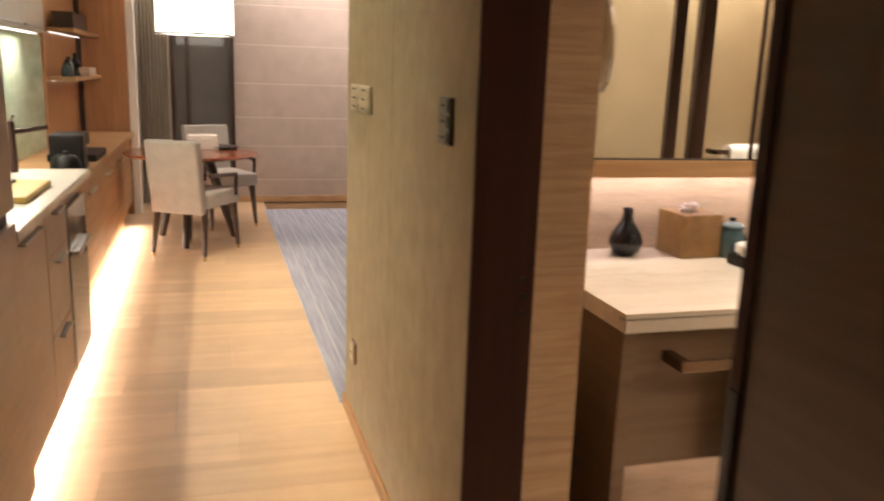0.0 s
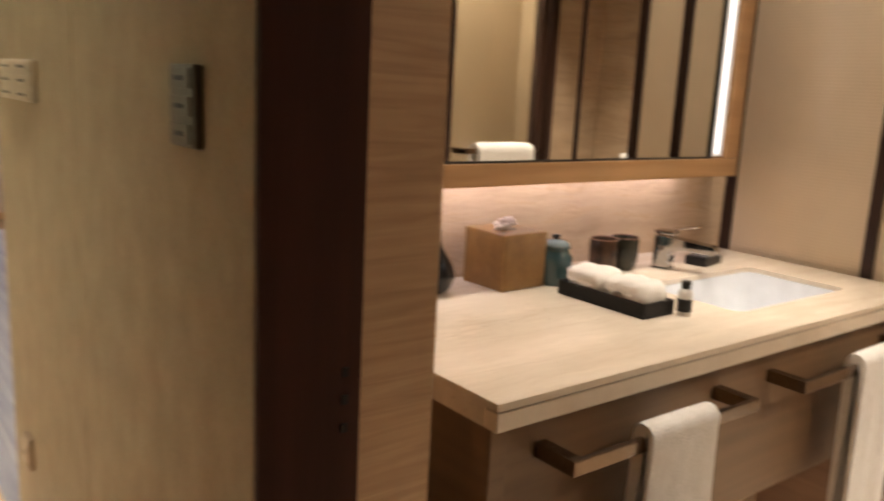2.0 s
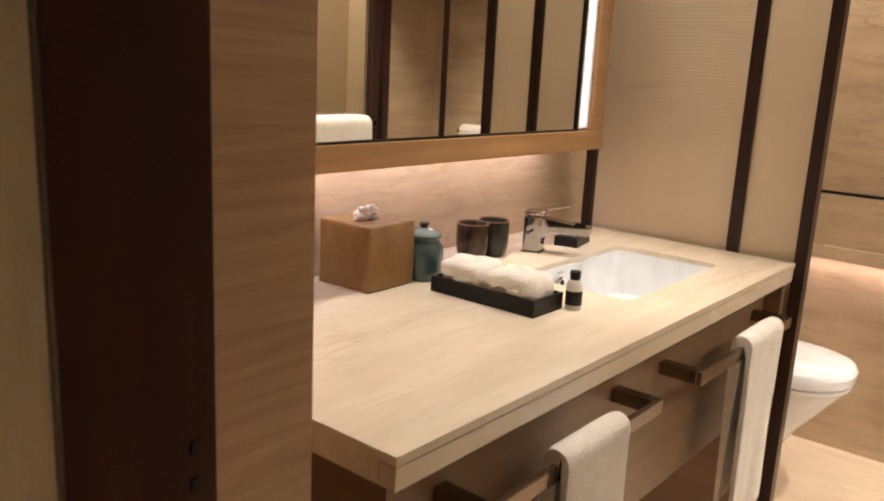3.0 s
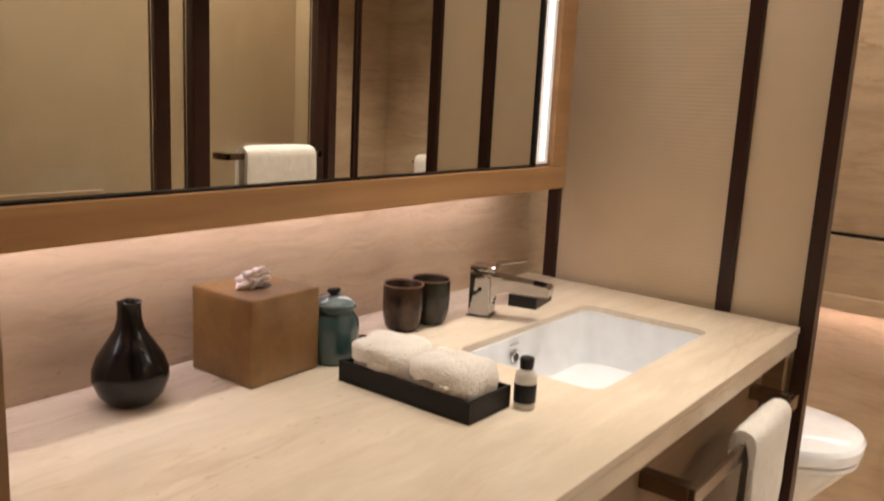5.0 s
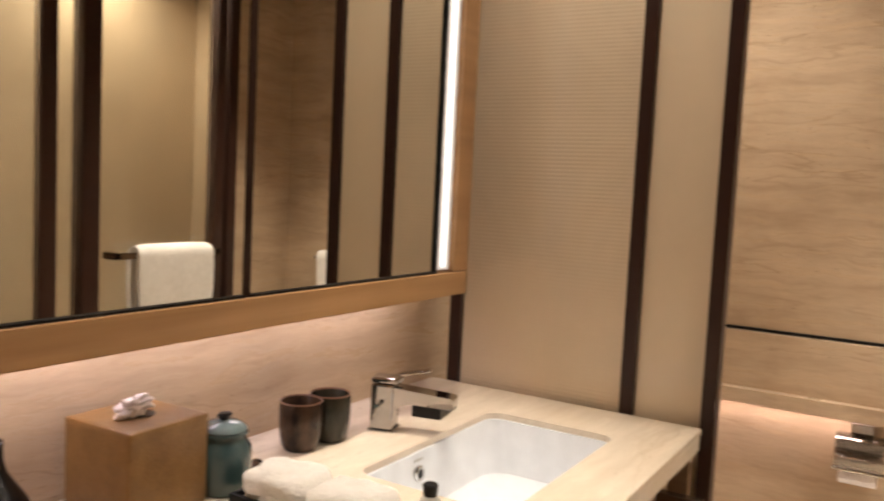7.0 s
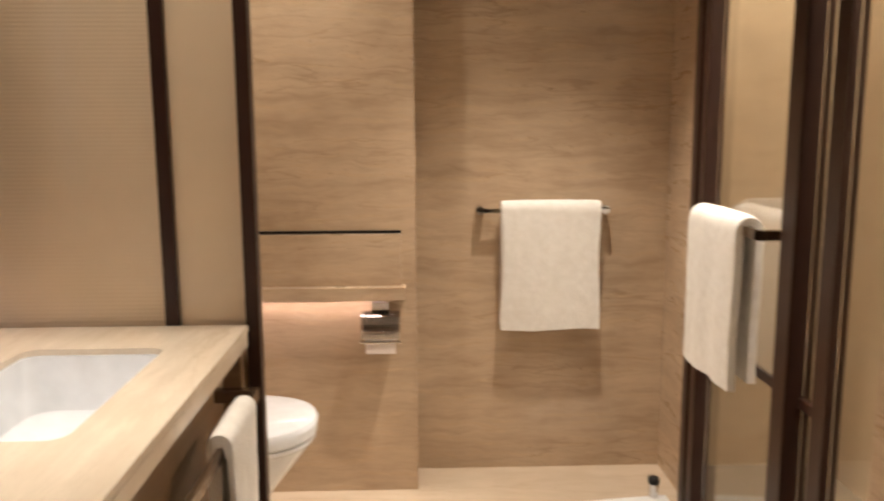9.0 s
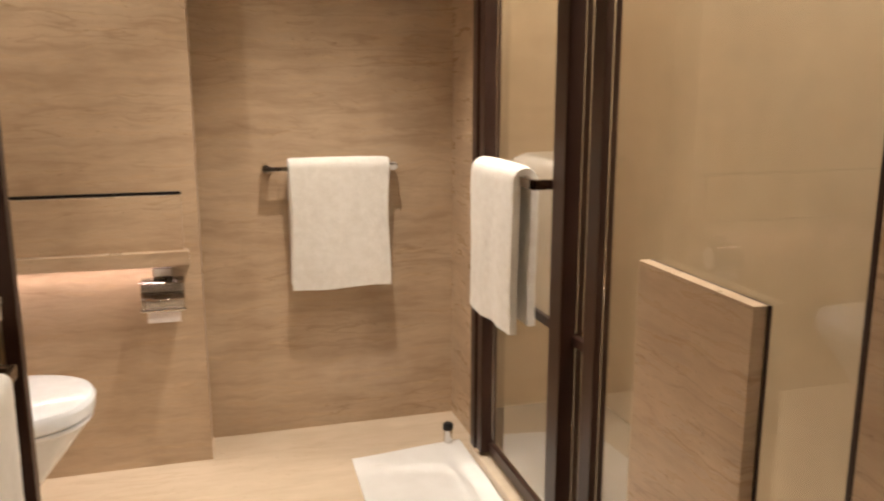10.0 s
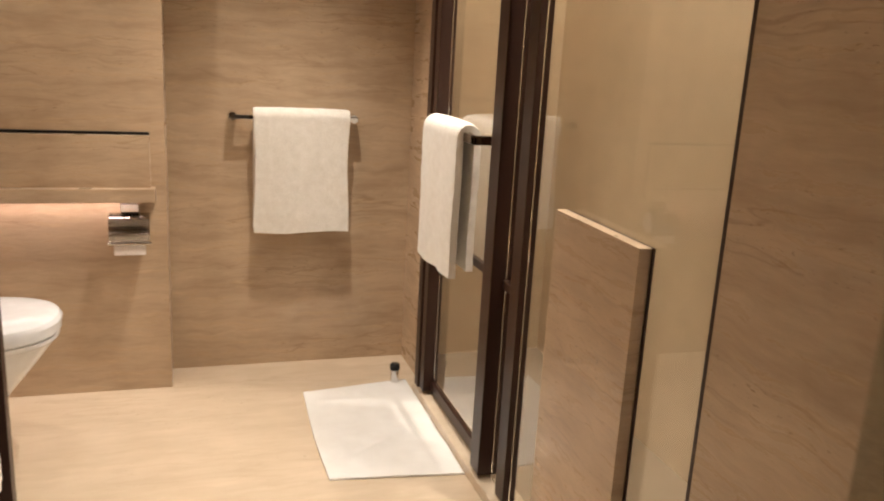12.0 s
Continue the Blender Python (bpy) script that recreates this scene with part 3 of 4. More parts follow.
# ---- glass partition beside the vanity ----
partition = thing("glass_partition", "beige ribbed glass partition with dark bronze posts", "partition")
PX = 2.336
for y in (2.213, 1.79, 1.622):
    part("post", cube(PX - 0.018, PX + 0.018, y - 0.0145, y + 0.0145, 0.0, CEIL, 0.002), BRONZE, partition)
rib = bmesh.new()
zs = np.arange(0.02, CEIL - 0.02, 0.0088)
rows_ = []
for i, z in enumerate(zs):
    for dz, dx in ((0.0, 0.0), (0.0036, -0.00026), (0.0054, -0.00026)):
        rows_.append((rib.verts.new((PX - 0.004 + dx, 1.805, z + dz)), rib.verts.new((PX - 0.004 + dx, 2.198, z + dz))))
for a, b in zip(rows_, rows_[1:]):
    rib.faces.new((a[0], a[1], b[1], b[0]))
part("ribbed_pane", rib, RIBBED, partition, "finely ribbed beige glass")
part("backing_pane", cube(PX - 0.002, PX + 0.006, 1.805, 2.198, 0.02, CEIL - 0.02), RIBBED, partition)
part("narrow_pane", cube(PX - 0.005, PX + 0.005, 1.637, 1.775, 0.02, CEIL - 0.02), RIBBED, partition, "smooth beige glass")

# ---- shower screen ----
screen = thing("shower_screen", "clear glass shower screen and door in dark bronze framing", "shower screen")
SY = YS
for x0, x1 in ((3.115, 3.16), (2.298, 2.358)):
    part("post", cube(x0, x1, SY - 0.02, SY + (0.044 if x0 > 3 else 0.022), 0.036, CEIL, 0.003), BRONZE, screen)
part("post", cube(1.508, 1.519, SY - 0.015, SY + 0.014, 0.036, CEIL, 0.002), BRONZE, screen, "slim bronze end post")
part("fixed_pane", cube(1.5195, 2.2975, SY - 0.004, SY + 0.004, 0.04, CEIL), GLASS, screen).visible_shadow = False
part("narrow_pane", cube(2.3585, 2.4375, SY - 0.003, SY + 0.003, 0.04, CEIL), GLASS, screen).visible_shadow = False
part("narrow_rail", cube(2.3585, 2.4375, SY - 0.012, SY + 0.012, 0.62, 0.645, 0.002), BRONZE, screen)
door = part("door_stile", cube(2.438, 2.508, SY - 0.02, SY + 0.046, 0.05, CEIL - 0.12, 0.003), BRONZE, screen)
part("door_stile", cube(3.045, 3.088, SY - 0.015, SY + 0.044, 0.05, CEIL - 0.12, 0.003), BRONZE, screen)
part("door_bottom", cube(2.5085, 3.0445, SY - 0.012, SY + 0.014, 0.045, 0.085, 0.002), BRONZE, screen)
part("door_rail", cube(2.5085, 3.0445, SY - 0.010, SY + 0.010, 0.62, 0.645, 0.002), BRONZE, screen)
part("top_rail", cube(1.523, 3.16, SY - 0.021, SY + 0.021, CEIL - 0.11, CEIL - 0.07, 0.002), BRONZE, screen)
part("door_pane", cube(2.5085, 3.0445, SY - 0.004, SY + 0.004, 0.09, CEIL - 0.12), GLASS, screen).visible_shadow = False
part("side_pane", cube(3.0885, 3.1145, SY - 0.004, SY + 0.004, 0.09, CEIL - 0.12), GLASS, screen).visible_shadow = False
towel_rail("towel_rail", "dark bronze towel rail on the shower door", 2.56, 3.03, SY + 0.005, 1.02, -0.068)
t = draped_towel("bath_towel", "thick folded white bath towel over the shower door rail", 0.35, 0.42, 0.40, 0.032, 0.025, 11, 0.004)
t.matrix_basis = pose(2.815, SY + 0.065, 1.012, 0, 0, 180)

half = thing("low_stone_screen", "low travertine slab standing against the shower glass", "stone screen")
part("panel", cube(1.722, 2.0855, YS + 0.009, YS + 0.036, 0.036, 0.9095, 0.001), STONE, half)
part("top_edge", cube(1.722, 2.0855, YS + 0.009, YS + 0.036, 0.9098, 0.915, 0.001), STONE, half, "polished pale top edge")
part("side_edge", cube(2.0858, 2.09, YS + 0.009, YS + 0.036, 0.036, 0.915, 0.001), TILE, half, "polished pale side edge")
part("gasket", cube(1.717, 2.0905, YS + 0.0045, YS + 0.0087, 0.036, 0.9155), BRONZE, half, "dark gasket against the glass")

# ---- end wall ----
towel_rail_back = thing("towel_bar", "chrome towel bar on the travertine wall", "towel rail")
for y in (0.605, 1.05):
    part("bracket", rod((XB, y, 0.98), (XB - 0.046, y, 0.98), 0.017, 0.015, 24), CHROME, towel_rail_back, smooth=True)
part("bar", cube(XB - 0.066, XB - 0.05, 0.593, 1.062, 0.972, 0.988, 0.002), CHROME, towel_rail_back)
t = draped_towel("bath_towel", "folded white bath towel over the chrome wall bar", 0.345, 0.43, 0.42, 0.03, 0.017, 21, 0.0025)
t.matrix_basis = pose(XB - 0.058, 0.803, 0.985, 0, 0, -90)

shelf = single("wall_shelf", cube(XN - 0.06, XN, 1.315, YN, 0.700, 0.745, 0.002), STONE, "travertine ledge above the toilet wall", "shelf")
structure("trim_groove", cube(XN - 0.006, XN - 0.001, 1.33, YN, 0.922, 0.931), BLACK, "dark groove line")
structure("trim_panel", cube(XN - 0.03, XN, 1.33, YN, 0.746, 0.92), STONE, "travertine access panel")
structure("trim_shelf_light", cube(XN - 0.016, XN - 0.006, 1.36, YN, 0.697, 0.6995), LED_PINK, "lit strip under the ledge")


def paper_holder():
    h = thing("toilet_paper_holder", "chrome toilet paper holder with a covered roll", "paper holder", XN, 1.40, 0.62)
    part("mount", cube(-0.03, 0, -0.03, 0.03, 0.03, 0.07, 0.003), CHROME, h)
    cover = bmesh.new()
    pts = [(-0.02, 0.038)] + [(-0.035 - 0.06 * math.sin(radians(a)), -0.022 + 0.062 * math.cos(radians(a))) for a in range(0, 116, 8)]
    a = [(cover.verts.new((x, -0.065, z)), cover.verts.new((x, 0.065, z))) for x, z in pts]
    for p, q in zip(a, a[1:]):
        cover.faces.new((p[0], p[1], q[1], q[0]))
    bmesh.ops.solidify(cover, geom=cover.faces[:], thickness=0.002)
    part("cover", cover, CHROME, h, "curved chrome cover", True)
    part("roll", rod((-0.045, -0.055, -0.015), (-0.045, 0.055, -0.015), 0.042, steps=28), TISSUE, h, "white paper roll", True)
    part("paper_tail", cube(-0.0885, -0.0865, -0.05, 0.05, -0.095, -0.03, 0.0006), TISSUE, h, "hanging end of white paper")
    part("bar", rod((-0.088, -0.068, -0.055), (-0.088, 0.068, -0.055), 0.006), CHROME, h, smooth=True)


paper_holder()


def toilet():
    g = thing("toilet", "white ceramic toilet with closed rounded lid", "toilet", 2.90, 0, 0)

    def ring(front, backy, halfw, z, n=36):
        pts = []
        mid = front + halfw * 1.15
        for i in range(n):
            a = 2 * math.pi * i / n
            s, c = math.sin(a), math.cos(a)
            x = halfw * abs(c) ** 0.85 * (1 if c > 0 else -1)
            y = mid + (s * (mid - front) if s < 0 else s * (backy - mid)) if s < 0 else mid + (backy - mid) * min(1, s * 1.25)
            pts.append((x, y, z))
        return pts

    def loft(sections, material, name, label=""):
        bm = bmesh.new()
        rs = [[bm.verts.new(p) for p in s] for s in sections]
        for a, b in zip(rs, rs[1:]):
            for i in range(len(a)):
                j = (i + 1) % len(a)
                bm.faces.new((a[i], a[j], b[j], b[i]))
        bm.faces.new(rs[0][::-1])
        bm.faces.new(rs[-1])
        return part(name, bm, material, g, label, True)

    b = YN - 0.005
    loft([ring(1.80, b, 0.125, 0.0), ring(1.80, b, 0.122, 0.02), ring(1.78, b, 0.12, 0.10), ring(1.71, b, 0.14, 0.22), ring(1.63, b, 0.165, 0.32), ring(1.59, b, 0.178, 0.375), ring(1.588, b, 0.178, 0.382)], CERAMIC, "bowl")
    loft([ring(1.580, 2.06, 0.183, 0.384), ring(1.575, 2.06, 0.187, 0.39), ring(1.575, 2.06, 0.187, 0.40), ring(1.58, 2.06, 0.184, 0.402)], CERAMIC, "seat")
    loft([ring(1.578, 2.06, 0.185, 0.404), ring(1.570, 2.06, 0.19, 0.41), ring(1.568, 2.06, 0.192, 0.438), ring(1.576, 2.06, 0.186, 0.450), ring(1.60, 2.05, 0.165, 0.456), ring(1.68, 2.0, 0.09, 0.458)], CERAMIC, "lid")
    part("tank", cube(-0.185, 0.185, 2.08, b, 0.383, 0.78, 0.03, 4), CERAMIC, g, smooth=True)


toilet()

bath_mat = bmesh.new()
nn = 48
grid = []
for i in range(nn + 1):
    for j in range(nn + 1):
        u, v = i / nn, j / nn
        x = (2.535 + 0.046 * v) * (1 - u) + (3.262 - 0.05 * v) * u
        y = 0.421 + v * 0.405 + 0.006 * math.sin(u * 4) * v
        crease = 0.004 * math.exp(-((u - 0.55 + 0.45 * v) / 0.03) ** 2) + 0.003 * math.exp(-((u - 0.25 - 0.3 * v) / 0.04) ** 2)
        z = 0.006 + 0.002 * math.sin(u * 7 + v * 3) ** 2 + crease
        grid.append(bath_mat.verts.new((x, y, z)))
for i in range(nn):
    for j in range(nn):
        a = i * (nn + 1) + j
        bath_mat.faces.new((grid[a], grid[a + 1], grid[a + nn + 2], grid[a + nn + 1]))
ext = bmesh.ops.extrude_face_region(bath_mat, geom=bath_mat.faces[:])
bmesh.ops.translate(bath_mat, vec=(0, 0, -0.0055), verts=[e for e in ext["geom"] if isinstance(e, bmesh.types.BMVert)])
single("bath_mat", bath_mat, MAT_CLOTH, "white cotton bath mat laid on the travertine floor", "bath mat", True)


def floor_stop():
    s = thing("door_stop", "short chrome door stop with a black rubber cap", "door stop", 3.25, 0.468, 0)
    part("post", lathe([(0, 0), (0.016, 0), (0.016, 0.055), (0, 0.055)], 20), CHROME, s, smooth=True)
    part("cap", lathe([(0.017, 0.055), (0.019, 0.058), (0.019, 0.075), (0.014, 0.08), (0, 0.08)], 20), BLACK, s, "black rubber cap", True)


floor_stop()

# ---- things on the vanity top ----


def vase():
    v = lathe([(0, 0.003274), (0.0209, 0), (0.02842, 0.003274), (0.04013, 0.01473), (0.04723, 0.03274), (0.04682, 0.04501), (0.04096, 0.06138), (0.02842, 0.0802), (0.01881, 0.09495), (0.01505, 0.1081), (0.01438, 0.1228), (0.01505, 0.1293), (0.01379, 0.1301), (0.01087, 0.126), (0.01003, 0.09821), (0, 0.09002)], 40)
    o = single("vase", v, GLAZE_BLACK, "glossy black bulb vase with a narrow neck", "vase", True)
    o.matrix_basis = pose(1.200, 2.176, CT)
    o.scale = (1.02, 1.02, 1.06)


vase()


def tissue_box():
    b = thing("tissue_box", "tan wooden cube tissue box with a tissue showing", "tissue box", 1.402, 2.172, CT, 2)
    part("body", cube(-0.066, 0.066, -0.066, 0.066, 0, 0.127, 0.009, 4), LEATHER, b, smooth=True)
    slot = lathe([(0, 0.1275), (0.022, 0.1275), (0.022, 0.1272)], 24)
    part("slot", slot, BLACK, b, "dark oval slot")
    bm = bmesh.new()
    bmesh.ops.create_icosphere(bm, subdivisions=4, radius=1.0)
    for v in bm.verts:
        d = v.co.normalized()
        fold = abs(noise.noise(d * 1.7 + Vector((3, 1, 0)))) * 0.8 + abs(noise.noise(d * 3.0)) * 0.2
        r = 0.68 + fold
        v.co = Vector((d.x * 0.030 * r - 0.006, d.y * 0.016 * r, 0.139 + d.z * 0.015 * r + 0.006 * d.x))
    part("tissue", bm, TISSUE, b, "crumpled pale tissue", True)


tissue_box()


def jar():
    j = thing("lidded_jar", "small teal glazed jar with a pale lid", "jar", 1.512, 2.122, CT)
    j.scale = (1.16, 1.16, 1.04)
    part("body", lathe([(0, 0.002), (0.029, 0), (0.0325, 0.004), (0.0345, 0.02), (0.035, 0.052), (0.0335, 0.064), (0.0285, 0.073), (0.0265, 0.077), (0.0268, 0.0795), (0, 0.0795)], 36), GLAZE_TEAL, j, smooth=True)
    part("collar", lathe([(0.027, 0.0797), (0.0295, 0.081), (0.0300, 0.084), (0.029, 0.0862), (0, 0.0862)], 36), GLAZE_TEAL, j, "glazed collar ring", True)
    part("lid", lathe([(0.0285, 0.0864), (0.029, 0.0885), (0.0265, 0.093), (0.019, 0.098), (0.009, 0.1005), (0, 0.101)], 36), GLAZE_PALE, j, "pale teal lid", True)
    knob = lathe([(0.004, 0.0), (0.006, 0.004), (0.0085, 0.007), (0.0065, 0.0105), (0, 0.0115)], 20)
    knob.transform(Matrix.Translation((0, 0, 0.1)) @ Matrix.Diagonal((1.35, 0.9, 1, 1)))
    part("knob", knob, BLACK, j, "dark brown knob", True)


jar()


def small_packet():
    bm = bmesh.new()
    bmesh.ops.create_icosphere(bm, subdivisions=3, radius=1.0)
    for v in bm.verts:
        d = v.co.copy()
        pinch = 1.0 - 0.55 * max(0.0, d.x) ** 2
        v.co = Vector((d.x * 0.020, d.y * 0.011 * pinch, max(0.0, 0.006 + d.z * 0.007 * pinch + 0.002 * noise.noise(d * 3))))
    o = single("candy_packet", bm, GLAZE_BROWN, "small dark brown wrapped packet lying beside the jar", "packet", True)
    o.matrix_basis = pose(1.607, 2.15, CT, 0, 0, 25)


small_packet()


def tumbler(x, y, glaze, label):
    c = thing("tumbler", label, "cup", x, y, CT, 0, "tumblers on the vanity")
    c.scale = (1.07, 1.07, 0.97)
    part("body", lathe([(0, 0.003), (0.024, 0), (0.0262, 0.003), (0.0300, 0.010), (0.0328, 0.026), (0.0342, 0.05), (0.0338, 0.083), (0.0325, 0.085), (0.031, 0.082), (0.029, 0.03), (0, 0.012)], 40), glaze, c, smooth=True)
    part("rim", lathe([(0.0335, 0.0845), (0.0342, 0.086), (0.033, 0.0875), (0.0315, 0.086), (0.0317, 0.0845)], 40), RIM, c, "rust coloured rim", True)


tumbler(1.720, 2.158, GLAZE_BROWN, "dark brown glazed ceramic tumbler with a rust rim")
tumbler(1.790, 2.152, GLAZE_OLIVE, "blackish olive glazed ceramic tumbler beside the brown one")


def amenity_tray():
    g = thing("amenity_tray", "black lacquer tray holding folded face towels", "tray", 1.50, 1.93, CT, 0)
    w, d, h = 0.048, 0.118, 0.031
    part("base", cube(-w, w, -d, d, 0, 0.006, 0.001), BLACK, g)
    for a in ((-w, -w + 0.006, -d, d), (w - 0.006, w, -d, d)):
        part("rim", cube(*a, 0.0062, h, 0.001), BLACK, g)
    for a in ((-w + 0.0062, w - 0.0062, -d, -d + 0.006), (-w + 0.0062, w - 0.0062, d - 0.006, d)):
        part("rim", cube(*a, 0.0062, h, 0.001), BLACK, g)


amenity_tray()


def folded_towel(x, y, turn, seed):
    """A face towel folded into a soft C: two layers joined by a round fold, a slit between them."""
    bm = bmesh.new()
    d, h, t = 0.0525, 0.058, 0.023
    outline = [(d, 0.002), (-d * 0.55, 0.0)]
    outline += [(-d * 0.6 - 0.4 * d * math.sin(radians(a)), h / 2 - h / 2 * math.cos(radians(a))) for a in range(15, 180, 15)]
    outline += [(-d * 0.5, h), (d * 0.1, h * 1.02), (d * 0.75, h * 0.96), (d * 0.98, h * 0.85), (d, h * 0.62), (d * 0.9, h - t - 0.002)]
    outline += [(d * 0.2, h - t), (-d * 0.45, h - t), (-d * 0.58, h * 0.52), (-d * 0.45, t), (d * 0.3, t), (d * 0.95, t - 0.002), (d * 1.03, t * 0.5)]
    dense = []
    for (ay, az), (by, bz) in zip(outline, outline[1:] + outline[:1]):
        count = max(1, round(math.hypot(by - ay, bz - az) / 0.006))
        dense += [(ay + (by - ay) * k / count, az + (bz - az) * k / count) for k in range(count)]
    n, rings = 32, []
    offset = Vector((seed, seed * 2, 0))
    for i in range(n + 1):
        u = math.sin(math.pi * (i / n - 0.5))
        shrink = 0.66 + 0.34 * (1 - abs(u) ** 4) ** 0.5
        ring = []
        for px, pz in dense:
            v = Vector((u * (0.0385 + 0.006 * min(1.0, pz / 0.03)), px * shrink, h * 0.45 + (pz - h * 0.45) * shrink))
            k = noise.noise(v * 38 + offset) * 0.0045 + noise.noise(v * 190 + offset) * 0.0005
            ring.append(bm.verts.new((v.x + noise.noise(v * 60 - offset) * 0.003, v.y + k, max(0.0, v.z + k))))
        rings.append(ring)
    m = len(dense)
    for a, b in zip(rings, rings[1:]):
        for j in range(m):
            bm.faces.new((a[j], a[(j + 1) % m], b[(j + 1) % m], b[j]))
    for cap in (rings[0][::-1], rings[-1]):
        f = bm.faces.new(cap)
        bmesh.ops.triangulate(bm, faces=[f])
    bmesh.ops.recalc_face_normals(bm, faces=bm.faces)
    o = single("face_towel", bm, TOWEL, "folded white terry face towel in the black tray", "towel", True, "face towels in the tray")
    o.matrix_basis = pose(x, y, CT + 0.0065, 0, 0, turn)
    o.scale = (1.0, 1.03, 1.06)


folded_towel(1.50, 1.986, 0, 2)
folded_towel(1.50, 1.874, 0, 7)


def lotion_bottle():
    b = thing("lotion_bottle", "small clear lotion bottle with black label and cap", "bottle", 1.562, 1.798, CT)
    b.scale = (0.98, 0.98, 0.88)
    part("body", lathe([(0, 0.001), (0.0145, 0), (0.0155, 0.003), (0.0155, 0.052), (0.012, 0.060), (0.008, 0.063), (0, 0.063)], 28), LOTION, b, smooth=True)
    part("label", lathe([(0.0157, 0.010), (0.0159, 0.0105), (0.0159, 0.040), (0.0157, 0.0405)], 28), BLACK, b, "black wrap label", True)
    part("cap", lathe([(0.009, 0.063), (0.0095, 0.065), (0.0105, 0.079), (0.009, 0.081), (0, 0.081)], 24), BLACK, b, "black cap", True)


lotion_bottle()


def tap():
    g = thing("tap", "square chrome single-lever basin tap", "tap", 1.905, 2.115, CT)
    part("base", cube(-0.025, 0.025, -0.024, 0.024, 0, 0.004, 0.001), CHROME_DARK_REFLECTION, g)
    part("column", cube(-0.022, 0.022, -0.021, 0.021, 0.004, 0.088, 0.004, 3), CHROME_DARK_REFLECTION, g)
    sp = bmesh.new()
    prof = [(-0.0215, 0.084), (-0.13, 0.074), (-0.134, 0.070), (-0.134, 0.056), (-0.131, 0.053), (-0.06, 0.056)]
    prof += [(-0.06 + 0.0385 * math.sin(radians(a)), 0.028 + 0.028 * math.cos(radians(a))) for a in (20, 40, 60, 75, 90)]
    sides = [[sp.verts.new((x, y, z)) for y, z in prof] for x in (-0.020, 0.020)]
    for a in range(len(prof)):
        b = (a + 1) % len(prof)
        sp.faces.new((sides[0][a], sides[0][b], sides[1][b], sides[1][a]))
    sp.faces.new(sides[0])
    sp.faces.new(sides[1][::-1])
    part("spout", sp, CHROME_DARK_REFLECTION, g)
    part("lever", cube(-0.021, 0.021, -0.03, 0.021, 0.0905, 0.100, 0.003), CHROME_DARK_REFLECTION, g)
    hd = cube(-0.010, 0.010, -0.088, -0.026, -0.0025, 0.0025, 0.002)
    hd.transform(pose(0, 0, 0.100, -12, 0, 0))
    part("lever_handle", hd, CHROME_DARK_REFLECTION, g)
    part("drain_rod", rod((-0.022, 0.004, 0.05), (-0.040, 0.004, 0.052), 0.0028, 0.0042), CHROME_DARK_REFLECTION, g, "small drain pull", True)
    g.matrix_basis = pose(1.905, 2.115, CT, 0, 0, 18)


tap()


def soap_dish():
    s = thing("soap_dish", "black soap dish with white soap", "soap dish", 2.06, 2.10, CT, 12)
    part("dish", cube(-0.05, 0.05, -0.03, 0.03, 0, 0.024, 0.002), BLACK, s)
    part("soap", cube(-0.034, 0.03, -0.02, 0.02, 0.0245, 0.036, 0.005, 3), CERAMIC, s, "wrapped white soap", True)


soap_dish()

# ---- kitchenette ----
KX = -0.49


def base_unit(y0, y1, drawers, label):
    u = thing("base_cabinet", label, "cabinet", 0, 0, 0, 0, "kitchenette base cabinets")
    part("carcass", cube(XL, KX - 0.021, y0, y1, 0.12, 0.868), KITCHEN, u)
    z = 0.13
    for hgt in drawers:
        f = part("drawer_front", cube(KX - 0.02, KX, y0 + 0.002, y1 - 0.002, z, z + hgt - 0.004, 0.002), KITCHEN, u)
        part("handle", cube(KX, KX + 0.022, y0 + 0.12, y1 - 0.12, z + hgt - 0.035, z + hgt - 0.028, 0.001), STEEL, f, "steel bar handle")
        z += hgt


for y0, y1, dr in ((2.545, 3.08, (0.735,)), (3.083, 3.5, (0.28, 0.28, 0.175))):
    base_unit(y0, y1, dr, "taupe base cabinet with slim steel handles")


def tall_unit(y0, y1):
    u = thing("tall_cabinet", "tall taupe cabinet with a dark recessed grip", "cabinet", 0, 0, 0, 0, "tall kitchen cabinets")
    part("carcass", cube(XL, KX + 0.004, y0, y1, 0.12, HALL - 0.01), KITCHEN, u)
    part("lower_door", cube(KX + 0.005, KX + 0.026, y0 + 0.002, y1 - 0.002, 0.13, 0.925, 0.002), KITCHEN, u)
    part("upper_door", cube(KX + 0.005, KX + 0.026, y0 + 0.002, y1 - 0.002, 0.965, HALL - 0.02, 0.002), KITCHEN, u)
    part("grip", cube(KX + 0.005, KX + 0.012, y0 + 0.05, y1 - 0.03, 0.926, 0.964), BLACK, u, "dark recessed grip")


for y0, y1 in ((0.85, 1.40), (1.403, 1.97), (1.973, 2.542)):
    tall_unit(y0, y1)
structure("trim_toe_kick", cube(XL, KX - 0.17, 0.85, 7.3, 0, 0.115), OAK, "recessed toe kick")
structure("trim_toe_light", cube(KX - 0.168, KX - 0.152, 0.9, 7.25, 0.106, 0.1145), LED_FLOOR, "lit strip under the cabinets")
single("worktop", cube(XL, KX + 0.03, 2.545, 3.97, 0.87, 0.90, 0.003), WORKTOP, "cream stone kitchen worktop", "countertop")
wine = thing("wine_fridge", "dark glass wine fridge with a steel frame", "fridge")
part("body", cube(XL, KX - 0.021, 3.503, 3.965, 0.12, 0.868), KITCHEN, wine)
part("glass_door", cube(KX - 0.02, KX + 0.004, 3.506, 3.962, 0.13, 0.80, 0.003), NIGHT, wine)
